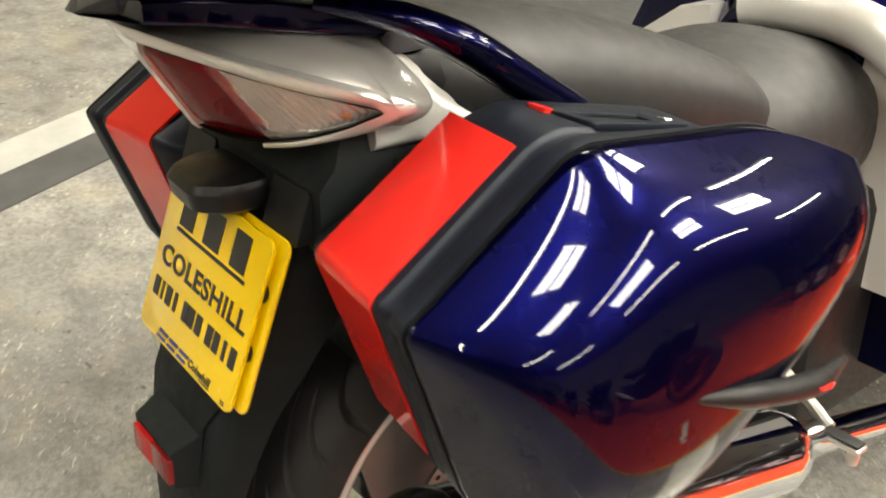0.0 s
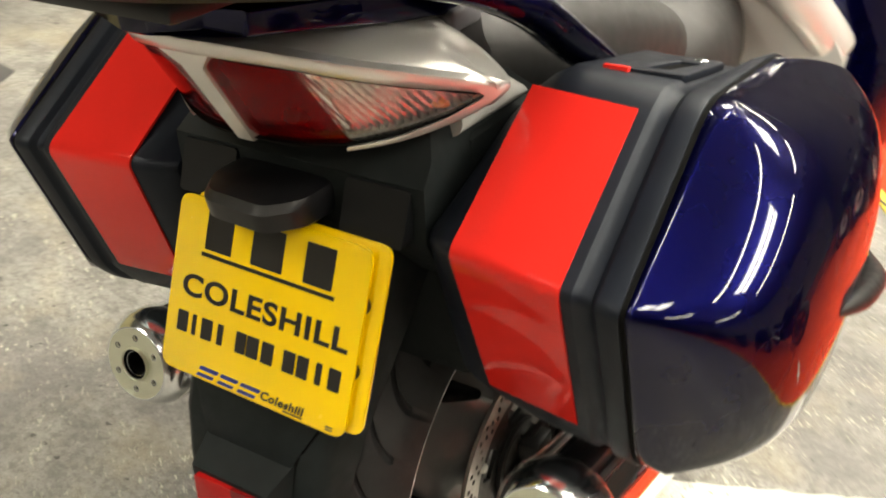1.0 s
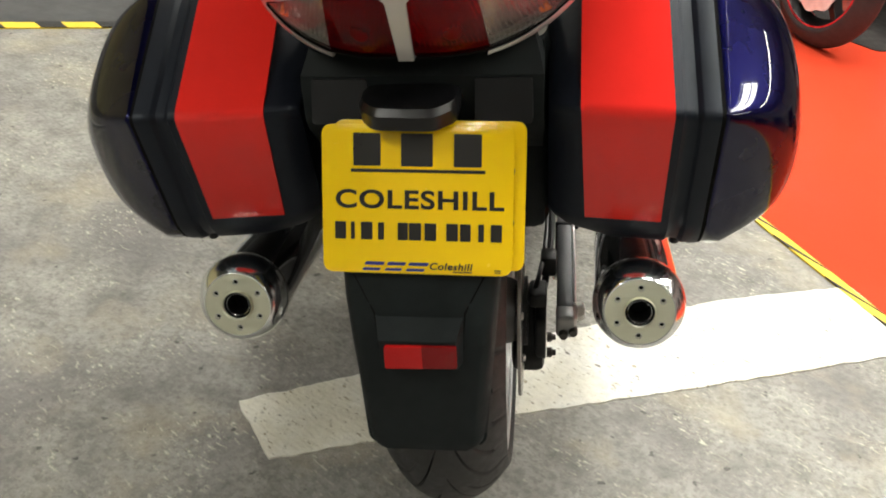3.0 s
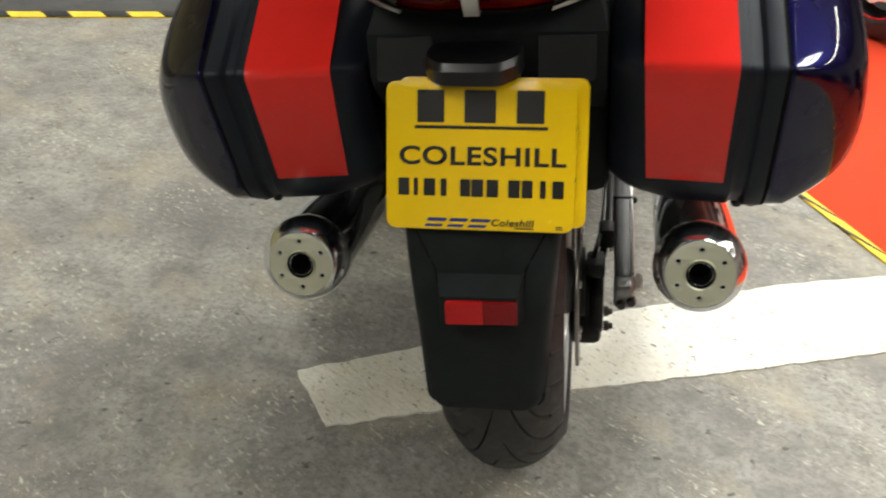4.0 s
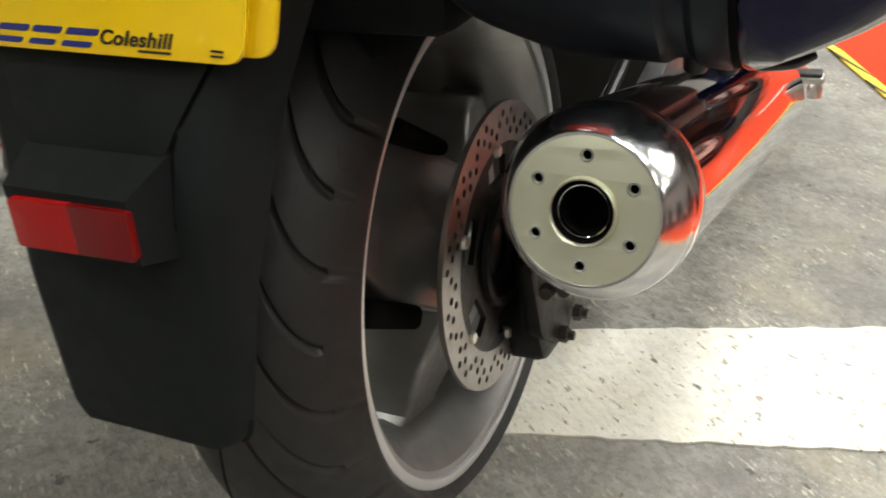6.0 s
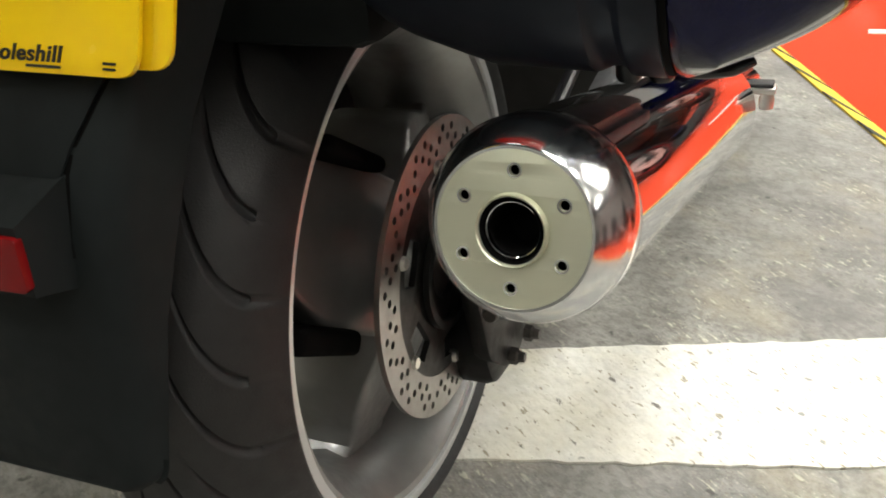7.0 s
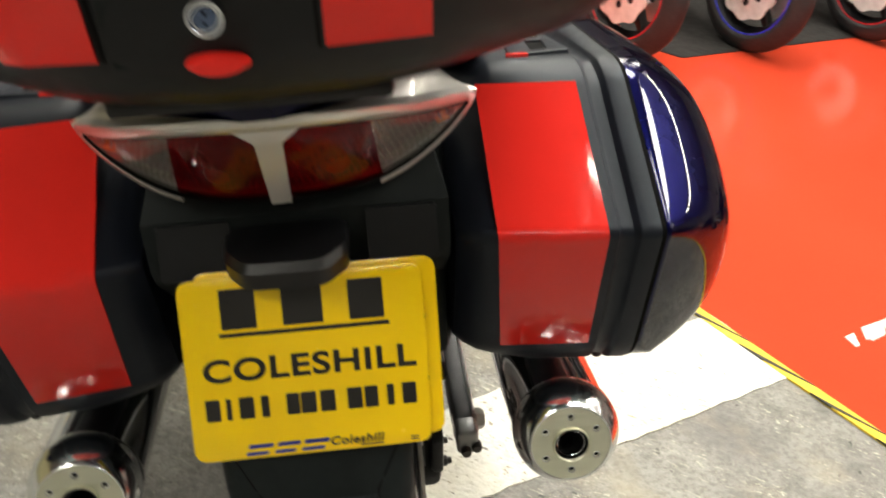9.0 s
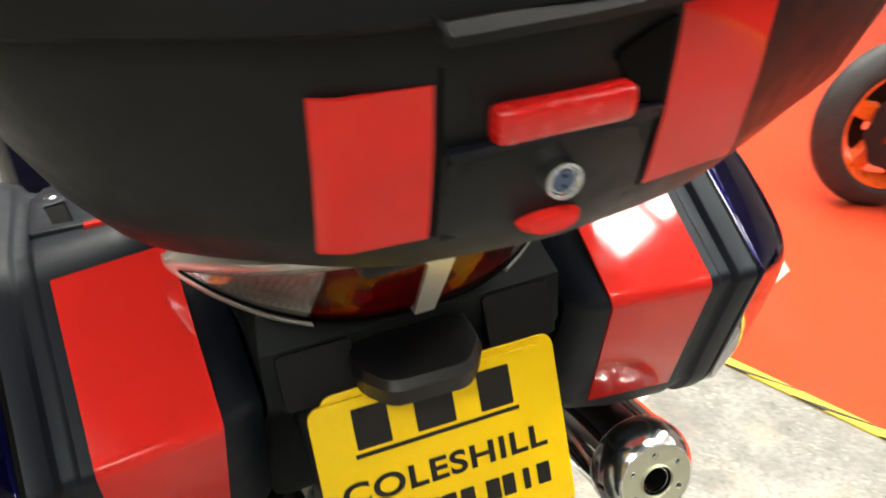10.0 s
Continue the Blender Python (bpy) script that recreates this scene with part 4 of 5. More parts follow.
def lamp_patch(x_of, n=18, m=10, out=0.0, back=0.012, ripple=0.0, step=0.0):
    """A curved pane; x_of(v) gives its two ends at the height v from 0 to 1; step: the width of ribs that each face the rear."""
    front = []
    for j in range(m + 1):
        v = j / m
        a, b = x_of(v)
        row = []
        for i in range(n + 1):
            x = a + (b - a) * i / n
            z = lamp_bottom(x) + (lamp_top(x) - lamp_bottom(x)) * v
            edge = 0.004 * (max(0, 1 - v * 8) ** 2 + max(0, 1 - (1 - v) * 8) ** 2)
            edge -= ripple * math.sin(2 * math.pi * (abs(x) + 0.3 * (z - 0.9)) / 0.0058)
            if step:
                f = ((abs(x) + 0.35 * (z - 0.9)) / step) % 1.0
                xq = abs(x) - 1.5 * step * (f - 0.5 if f < 0.8 else 0.3 - 4.0 * (f - 0.8))
                row.append((LAMP_X + x, lamp_point(xq, z, out - edge)[1] - 0.0035 * f * (1 - f), z))
            else:
                row.append(lamp_point(x, z, out - edge))
        front.append(row)
    v = [p for r in front for p in r]
    k = len(v)
    v += [(p[0], p[1] + back, p[2]) for p in v[:]]
    w = n + 1
    f = []
    for j in range(m):
        for i in range(n):
            q = (j * w + i, j * w + i + 1, (j + 1) * w + i + 1, (j + 1) * w + i)
            f.append(q)
            f.append(tuple(a + k for a in reversed(q)))
    ring = [i for i in range(w)] + [j * w + n for j in range(1, m + 1)] + [m * w + i for i in range(n - 1, -1, -1)] + [j * w for j in range(m - 1, 0, -1)]
    for a, b in zip(ring, ring[1:] + ring[:1]):
        f.append((a, b, b + k, a + k))
    return raw(v, f)


def bezel_strip(pairs, thick=0.01):
    """A band between two rows of (x, z, out) points of the lamp's face."""
    rings = []
    for (x0, z0, o0), (x1, z1, o1) in pairs:
        a, b = lamp_point(x0, z0, o0), lamp_point(x1, z1, o1)
        rings.append([a, b, (b[0], b[1] + thick, b[2]), (a[0], a[1] + thick, a[2])])
    return loft(rings)


lamp = part("tail_lamp", lamp_patch(lambda v: (-0.176, 0.176), 60, 8, -0.022, 0.01), MIRROR_BOWL, bike, "twin red and clear tail lamp")
for s in (1, -1):
    part("ribbed_mirror", lamp_patch(lambda v: (s * (0.0925 - 0.010 * v), s * 0.174), 200, 44, -0.013, 0.003, step=0.0062), LAMP_CHROME, lamp, "bright ribbed reflector")
    part("ribbed_mirror", lamp_patch(lambda v: (s * (0.0085 + 0.003 * v), s * (0.092 - 0.010 * v)), 140, 44, -0.013, 0.003, 0.0009), LAMP_CHROME, lamp, "bright ribbed reflector")
    part("red_lens", lamp_patch(lambda v: (s * (0.0085 + 0.003 * v), s * (0.092 - 0.010 * v)), 18, 10, 0.0, 0.003), LENS_RED, lamp, "dark red lamp lens")
    part("clear_lens", lamp_patch(lambda v: (s * (0.0925 - 0.010 * v), s * (0.178)), 18, 10, 0.0, 0.003), LENS_CLEAR, lamp, "clear indicator lens")
    part("lens_seal", bezel_strip([((s * x, lamp_top(x) - 0.0006, 0.0025), (s * x, lamp_top(x) + 0.001, 0.0028)) for x in [0.026 + 0.155 * i / 24 for i in range(25)]], 0.006), HOLE, lamp)
    part("lens_seal", bezel_strip([((s * x, lamp_bottom(x) - 0.001, 0.0025), (s * x, lamp_bottom(x) + 0.001, 0.0028)) for x in [0.012 + 0.169 * i / 24 for i in range(25)]], 0.006), HOLE, lamp)
    part("bulb", moved(revolve([(0.0005, -0.014), (0.008, -0.01), (0.011, 0.0), (0.007, 0.012), (0.006, 0.025)], "y", 20), Matrix.Translation((LAMP_X + s * 0.146, -0.212, 0.886)) @ Matrix.Diagonal((1.3, 0.4, 0.5, 1))), AMBER, lamp, "amber bulb")
    part("bulb", moved(revolve([(0.0005, -0.018), (0.010, -0.014), (0.014, 0.0), (0.009, 0.014), (0.007, 0.025)], "y", 20), Matrix.Translation((LAMP_X + s * 0.05, -0.278, 0.885)) @ Matrix.Diagonal((1, 0.6, 1, 1))), AMBER, lamp, "amber bulb")


INNER = [(0.09, 0.8535), (0.12, 0.8595), (0.15, 0.8705), (0.17, 0.8815), (0.1815, 0.8905), (0.172, 0.8985), (0.15, 0.9085), (0.13, 0.9175), (0.084, 0.9355), (0.04, 0.944), (0.0, 0.946)]
OUTER = [(0.089, 0.8480), (0.12, 0.8535), (0.154, 0.8645), (0.177, 0.8765), (0.1915, 0.8905), (0.181, 0.9065), (0.155, 0.9225), (0.13, 0.934), (0.084, 0.951), (0.04, 0.960), (0.0, 0.962)]


def both_sides(half):
    line = [(p.x, p.y) for p in smooth_line([(x, z, 0) for x, z in half], 46)]
    return line + [(-x, z) for x, z in reversed(line[:-1])]


part("bezel", loft([[lamp_point(i[0], i[1], -0.012), lamp_point(i[0], i[1], 0.002), lamp_point(i[0] * 0.9 + o[0] * 0.1, i[1] * 0.9 + o[1] * 0.1, 0.004), lamp_point(i[0] * 0.15 + o[0] * 0.85, i[1] * 0.15 + o[1] * 0.85, 0.005),
                     lamp_point(o[0], o[1], 0.003), lamp_point(o[0], o[1], -0.012)] for i, o in zip(both_sides(INNER), both_sides(OUTER))]), SILVER, lamp, "silver painted lamp surround", sharp=50)
def column(v):
    """Half the width of the column between the lenses, splayed at its head."""
    return 0.0088 + 0.003 * v + 0.1 * max(0.0, v - 0.80)


part("centre_bezel", bezel_strip([((-column(v), 0.852 + 0.1 * v, 0.004), (column(v), 0.852 + 0.1 * v, 0.004)) for v in [i / 32 for i in range(33)]], 0.02), SILVER, lamp,
     "silver painted lamp surround")
# silver housing that sweeps forward round the lamp, rounded at both ends
pod = []
for i in range(61):
    x = -0.1905 + 0.381 * i / 60
    a = abs(x)
    k = max(0.02, 1 - (max(0.0, a - 0.15) / 0.0407) ** 2.6) ** (1 / 2.2)
    xx = min(a, 0.184)
    lo, hi = Vector(lamp_point(xx, lamp_bottom(xx) + 0.004, -0.008)), Vector(lamp_point(xx, lamp_top(xx) + 0.012, 0.0))
    f_hi = Vector((0, -0.195 + 0.02 * a / 0.2, float(np.interp(a, (0, 0.06, 0.1, 0.13, 0.15, 0.17, 0.194), (0.956, 0.955, 0.95, 0.937, 0.924, 0.906, 0.884)))))
    f_lo = Vector((0, -0.165, 0.868))
    line = [hi, hi.lerp(f_hi, 0.33) + Vector((0, 0, 0.008)), hi.lerp(f_hi, 0.7) + Vector((0, 0, 0.007)), f_hi, f_hi.lerp(f_lo, 0.12) + Vector((0, 0.03, 0)), f_hi.lerp(f_lo, 0.5) + Vector((0, 0.045, 0)),
            f_hi.lerp(f_lo, 0.88) + Vector((0, 0.03, 0)), f_lo, lo.lerp(f_lo, 0.6) - Vector((0, 0, 0.004)), lo.lerp(f_lo, 0.25) - Vector((0, 0, 0.003)), lo]
    mid = Vector((0, -0.19, 0.902))
    line = smooth_line([(0, p.y, p.z) for p in line], 40)
    back = 0.045 * min(1.0, max(0.0, (0.176 - a) / 0.006))
    line = line + [lo + Vector((0, back, 0.002)), hi + Vector((0, back + 0.002, -0.004))]
    pod.append([(LAMP_X + x, mid.y + (p.y - mid.y) * k, mid.z + (p.z - mid.z) * k) for p in line])
part("housing", loft(pod), SILVER, lamp, "silver painted lamp housing", sharp=60)

# tail cover, grab rail and carrier -----------------------------------------
part("tail_cover", loft([[(LAMP_X + p[0], y + 0.03 * (abs(p[0]) / w) ** 2, p[1]) for p in rounded([(-w, z - h), (0, z - h), (w, z - h), (w, z + h), (0, z + h + 0.004), (-w, z + h)], (0.003, 0.01, 0.003, 0.004, 0.01, 0.004), 3)]
     for y, w, z, h in ((-0.392, 0.045, 0.983, 0.008), (-0.386, 0.082, 0.982, 0.010), (-0.335, 0.106, 0.979, 0.0115), (-0.24, 0.119, 0.962, 0.0125), (-0.145, 0.122, 0.946, 0.0125))]), BLUE, bike, "dark blue tail cover", sharp=30)
for s in (1, -1):
    part("grab_rail", sweep([(s * 0.12, -0.225, 0.980), (s * 0.142, -0.19, 0.974), (s * 0.162, -0.155, 0.963), (s * 0.178, -0.107, 0.938), (s * 0.186, -0.04, 0.893), (s * 0.19, 0.02, 0.856), (s * 0.19, 0.055, 0.832)], [0.008, 0.014, 0.02, 0.024, 0.025, 0.023, 0.012], 16, 0.75, 48), BLUE, bike, "dark blue grab rail")
    part("tail_side", loft([[(s * x, y, z) for x, z in ((0.07, t), (0.105, t), (0.122, t - 0.03), (0.128, 0.82), (0.124, 0.74), (0.08, 0.72))] for t, y in ((0.935, -0.16), (0.93, -0.11), (0.9, -0.03), (0.865, 0.05), (0.82, 0.12))]), BLACK_SMOOTH, bike, "black tail side panel")
    part("rail_end", box(min(s * 0.085, s * 0.120), max(s * 0.085, s * 0.120), -0.150, -0.098, 0.922, 0.943, 0.005, 3), RAIL_GREY, bike, "grey rail end block")
    part("silver_flank", loft([[(s * q[0], y, q[1]) for q in rounded([(0.08, z0), (0.150, z0), (0.144, z0 * 0.5 + z1 * 0.5), (0.110, z1), (0.08, z1)], (0.004, 0.02, 0.02, 0.012, 0.004), 5)] for y, z0, z1 in ((-0.185, 0.842, 0.946), (-0.15, 0.841, 0.937), (-0.115, 0.841, 0.916), (-0.085, 0.843, 0.886), (-0.06, 0.846, 0.858))]), SILVER_BAND, bike, "silver side panel", sharp=60)
part("tail_core", box(-0.152, 0.152, -0.17, 0.25, 0.56, 0.84, 0.02), BLACK, bike)
part("carrier", join(box(-0.10, 0.09, -0.44, -0.06, 1.003, 1.02, 0.006), box(-0.07, 0.06, -0.28, -0.1, 0.99, 1.01, 0.004)), BLACK_SMOOTH, bike, "black luggage carrier")

# top box --------------------------------------------------------------------
BX = -0.0155


def top_ring(z, w, y0, y1, r=0.07):
    w += 0.010
    v = w + 0.038 * min(1.0, max(0.0, (z - 1.02) / 0.04))
    return [(p[0] - 0.004, p[1], z) for p in rounded([(-w, y1), (-w, y0 + 0.11), (-w * 0.42, y0 + 0.012), (0, y0), (w * 0.42, y0 + 0.012), (v, y0 + 0.085), (v, y1)], (r, 0.07, 0.05, 0.02, 0.05, 0.07, r), 6)]


top_box = part("top_box", loft([top_ring(*q) for q in ((1.018, 0.19, -0.44, -0.03), (1.023, 0.207, -0.472, -0.02), (1.041, 0.223, -0.498, -0.01), (1.07, 0.24, -0.513, 0.0), (1.12, 0.262, -0.526, 0.005), (1.165, 0.276, -0.533, 0.01), (1.182, 0.279, -0.534, 0.01), (1.186, 0.279, -0.534, 0.01))]), BOX_BLACK, bike,
               "black plastic top box on the carrier")
box_lid = part("lid", loft([top_ring(*q) for q in ((1.188, 0.278, -0.536, 0.01), (1.190, 0.283, -0.546, 0.014), (1.193, 0.285, -0.549, 0.015), (1.215, 0.285, -0.549, 0.015), (1.28, 0.27, -0.52, 0.01), (1.34, 0.23, -0.45, -0.02), (1.36, 0.16, -0.36, -0.08))]), BOX_BLACK, top_box, "black top box lid")


part("lid_lip", loft([[(BX + x, -0.545 + 0.1 * x * x, z0), (BX + x, -0.5515 + 0.1 * x * x, z0 + 0.001), (BX + x, -0.5525 + 0.1 * x * x, z0 + 0.006), (BX + x, -0.545 + 0.1 * x * x, z0 + 0.010)] for x, z0 in ((-0.07, 1.188), (-0.066, 1.183), (0.0, 1.182), (0.066, 1.183), (0.07, 1.188))]), BOX_BLACK, box_lid, "lip over the box's catch")


def on_box(x, z, out=0.0):
    """A point of the top box's rear wall."""
    y = float(np.interp(z, (1.045, 1.07, 1.12, 1.165, 1.186), (-0.498, -0.513, -0.526, -0.533, -0.534)))
    off = abs(BX + x + 0.004)
    return (BX + x, y - out + 0.012 * min(1, off / 0.118) + max(0, off - 0.118) * 0.6, z)


for s in (1, -1):
    rows = []
    for j in range(9):
        z = 1.066 + (0.108 if s > 0 else 0.092) * j / 8
        wide = 0.062 if s > 0 else 0.055
        rows.append([on_box(s * (0.064 + wide * i / 8), z, 0.0008) for i in range(9)] + [on_box(s * (0.064 + wide * i / 8), z, -0.003) for i in range(8, -1, -1)])
    part("red_panel", loft(rows), RED_PANEL, top_box, "red reflective panel", sharp=60)
part("handle_panel", loft([[on_box(-0.058, z, -0.01), on_box(-0.056, z, o), on_box(0.056, z, o), on_box(0.058, z, -0.01)] for z, o in ((1.055, -0.006), (1.06, 0.0006), (1.110, 0.0008), (1.117, 0.0055), (1.1205, 0.007), (1.121, -0.006))]), BLACK, top_box, "black lock panel")
# Shade of the panel grooves, painted as thin black strips.
for x in (-0.0605, 0.0605):
    part("groove_shade", loft([[on_box(x - 0.001, z, -0.004), on_box(x - 0.001, z, 0.0006), on_box(x + 0.001, z, 0.0006), on_box(x + 0.001, z, -0.004)] for z in (1.066, 1.09, 1.12, 1.166)]), HOLE, top_box)
# No hollow is cut: a black patch gives the recess its shade.
part("recess_shade", loft([[on_box(x, z0, -0.006), on_box(x, z0, 0.0025), on_box(x, z1, 0.0025), on_box(x, z1, -0.006)] for x, z0, z1 in ((0.026, 1.154, 1.158), (0.034, 1.143, 1.162), (0.044, 1.128, 1.166), (0.0595, 1.1225, 1.170))], smooth=False), HOLE, top_box, "black patch for the handle recess's shade")
part("ledge", loft([[on_box(x, 1.1185, -0.004), on_box(x, 1.1185, o), on_box(x, z1, o), on_box(x, z1, -0.004)] for x, z1, o in ((-0.058, 1.1225, 0.0065), (0.03, 1.1225, 0.0075), (0.042, 1.1265, 0.0085), (0.060, 1.1215, 0.004))], smooth=False), CASE_BLACK, top_box)
part("red_bar", loft([[on_box(x, 1.1325 + 0.0105 * k * math.copysign(abs(math.sin(a)) ** 0.6, math.sin(a)), 0.003 + 0.0085 * k * math.copysign(abs(math.cos(a)) ** 0.6, math.cos(a))) for a in [2 * math.pi * j / 24 for j in range(24)]] for x, k in ((-0.0365, 0.7), (-0.036, 0.85), (-0.034, 0.97), (-0.03, 1.0), (0.03, 1.0), (0.034, 0.97), (0.036, 0.85), (0.0365, 0.7))]), RED_BAR, top_box, "red reflector bar")
part("lock", moved(revolve([(0.0005, -0.0035), (0.0075, -0.0035), (0.0085, -0.005), (0.0102, -0.005), (0.011, -0.002), (0.011, 0.02)], "y", 28), Matrix.Translation(on_box(0.002, 1.094, 0.005))), CHROME, top_box, "chrome key lock with a bluish clear face")
part("lock_face", moved(revolve([(0.0005, -0.0046), (0.006, -0.0042), (0.0072, -0.003), (0.0072, 0.004)], "y", 28), Matrix.Translation(on_box(0.002, 1.094, 0.005))), LOCK, top_box, "bluish lock face")
part("key_slot", box(BX + 0.001, BX + 0.003, on_box(0.002, 1.094, 0.0095)[1], on_box(0.002, 1.094, 0.005)[1], 1.090, 1.098), HOLE, top_box)
part("red_button", moved(revolve([(0.0005, -0.006), (0.008, -0.005), (0.0105, 0.0), (0.0105, 0.012)], "y", 28), Matrix.Translation(on_box(0.003, 1.063, 0.004)) @ Matrix.Diagonal((1.75, 1, 0.7, 1))), RED_PANEL, top_box, "red oval button")

# seat, tank, fairing, front end ----------------------------------------------
def section(y, w, z0, z1, r, bulge=0.0):
    return [(p[0], y, p[1]) for p in rounded([(-w, z0), (-w * (1 + bulge), (z0 + z1) / 2), (-w * 0.8, z1), (w * 0.8, z1), (w * (1 + bulge), (z0 + z1) / 2), (w, z0)], r, 5)]


def soft(y, w, z0, z1):
    """A cushion's cross-section: flat below, domed above."""
    return [(w * math.copysign(abs(math.cos(a)) ** 0.8, math.cos(a)), y, (z0 + z1) / 2 + (z1 - z0) / 2 * math.copysign(abs(math.sin(a)) ** 0.8, math.sin(a))) for a in [2 * math.pi * j / 40 for j in range(40)]]


def cushion(rows, n=30):
    """A cushion through cross-sections, smooth along its length."""
    a = smooth_line([q[:3] for q in rows], n)
    b = smooth_line([(q[3], 0, 0) for q in rows], n)
    return loft([soft(p.x, p.y, p.z, r.x) for p, r in zip(a, b)])


part("pillion_seat", cushion(((-0.17, 0.08, 0.82, 0.90), (-0.12, 0.115, 0.80, 0.935), (0.0, 0.145, 0.77, 0.938), (0.1, 0.155, 0.75, 0.926), (0.25, 0.165, 0.72, 0.888), (0.36, 0.168, 0.70, 0.848), (0.42, 0.155, 0.68, 0.822), (0.45, 0.12, 0.68, 0.79))), SEAT, bike, "grey vinyl pillion seat")
part("rider_seat", cushion(((0.38, 0.16, 0.66, 0.79), (0.43, 0.185, 0.60, 0.815), (0.50, 0.195, 0.58, 0.825), (0.60, 0.19, 0.57, 0.825), (0.70, 0.16, 0.59, 0.80), (0.76, 0.12, 0.62, 0.77))), SEAT, bike, "grey vinyl rider seat")
part("fuel_tank", loft([section(*q, 0.07, 0.1) for q in ((0.66, 0.12, 0.72, 0.84), (0.74, 0.17, 0.70, 0.93), (1.0, 0.2, 0.68, 1.02), (1.2, 0.19, 0.7, 1.03), (1.3, 0.15, 0.75, 1.0))]), BLUE, bike, "dark blue fuel tank")
part("tank_skirt", sweep([(-0.075, 0.66, 0.838), (-0.04, 0.665, 0.843), (0.0, 0.665, 0.846), (0.1, 0.655, 0.845), (0.19, 0.62, 0.832), (0.25, 0.63, 0.785), (0.31, 0.70, 0.69)], 0.027, 14, 1.35, 60), SILVER_BAND, bike, "silver band round the foot of the tank")
for s in (1, -1):
    part("frame_panel", loft([[(s * x, y, z) for x, z in ((0.14, 0.83), (0.2, 0.82), (0.29, 0.76), (0.33, 0.68), (0.3, 0.45), (0.2, 0.45), (0.13, 0.7))] for y in (0.66, 0.69, 0.80)]), SILVER_BAND, bike, "silver side frame panel")
    part("side_fairing", loft([[(s * x, y, z) for x, z in ((0.2, 0.9), (0.3 + b, 0.86), (0.38 + b, 0.7), (0.38 + b, 0.52), (0.3 + b, 0.3), (0.2, 0.3))] for y, b in ((0.70, -0.01), (0.74, 0.02), (1.1, 0.05), (1.4, 0.02), (1.6, -0.06))]), BLUE, bike, "dark blue side fairing")
part("nose_fairing", loft([section(*q, 0.1, 0.1) for q in ((1.25, 0.3, 0.72, 1.0), (1.4, 0.34, 0.66, 1.08), (1.6, 0.28, 0.64, 1.04), (1.76, 0.15, 0.68, 0.92), (1.82, 0.05, 0.72, 0.82))]), BLUE, bike, "dark blue nose fairing")
part("windscreen", loft([[(0.24 * math.cos(a) * k, y - 0.12 * math.sin(a), z) for a in [math.pi * j / 14 for j in range(15)]] + [(0.236 * math.cos(a) * k, y - 0.12 * math.sin(a) - 0.004, z) for a in [math.pi * (14 - j) / 14 for j in range(15)]] for y, z, k in ((1.68, 1.02, 1.0), (1.55, 1.2, 0.95), (1.42, 1.36, 0.8))]), LENS_CLEAR, bike, "clear windscreen")
part("engine", join(box(-0.2, 0.2, 0.55, 1.15, 0.2, 0.62, 0.04), box(-0.26, 0.26, 0.75, 1.0, 0.3, 0.5, 0.05)), DARK_METAL, bike, "dark engine block")
front = part("front_wheel", moved(rim_mesh(0.226, 0.052), wheel_at(1.545, 0.300)), ALLOY, bike, "dark silver cast front wheel")
part("tyre", moved(tyre_mesh(0.302, 0.06, 0.22, False, 160, 32), wheel_at(1.545, 0.300)), RUBBER, front)
for a in (90, 210, 330):
    part("spoke", moved(spoke_mesh(0.03, 0.19, ((0.03, 0.04), (0.19, 0.035)), 0.025, 0.02), wheel_at(1.545, 0.3) @ pose(0, 0, 0, a)), ALLOY, front)
for s in (1, -1):
    part("fork_leg", sweep([(s * 0.1, 1.56, 0.28), (s * 0.1, 1.45, 0.62), (s * 0.1, 1.33, 0.98)], 0.027, 14), DARK_METAL, bike)
part("side_stand", sweep([(-0.17, 0.72, 0.26), (-0.25, 0.74, 0.14), (-0.325, 0.76, 0.064)], [0.014, 0.012, 0.02], 10), DARK_METAL, bike, "black side stand")
for s in (1, -1):
    peg = part("foot_peg", join(sweep([(s * 0.20, 0.45, 0.40), (s * 0.27, 0.44, 0.37), (s * 0.31, 0.43, 0.354)], 0.009, 10), box(min(s * 0.295, s * 0.365), max(s * 0.295, s * 0.365), 0.41, 0.435, 0.345, 0.353, 0.003)), STEEL, bike, "silver pillion foot peg")
    part("peg_pad", box(min(s * 0.30, s * 0.362), max(s * 0.30, s * 0.362), 0.412, 0.433, 0.3525, 0.358, 0.002), RUBBER, peg, "black rubber pad")
    part("peg_bolt", moved(revolve([(0.0005, 0.0), (0.008, 0.0), (0.009, 0.012), (0.006, 0.02), (0.0005, 0.02)], "z", 14), Matrix.Translation((s * 0.355, 0.418, 0.327))), STEEL, peg)
    part("silencer_hanger", sweep([(s * 0.245, 0.02, 0.50), (s * 0.235, 0.06, 0.56), (s * 0.20, 0.1, 0.62)], 0.011, 8, 0.6), ALLOY_EDGE, bike, "bright silencer hanger")


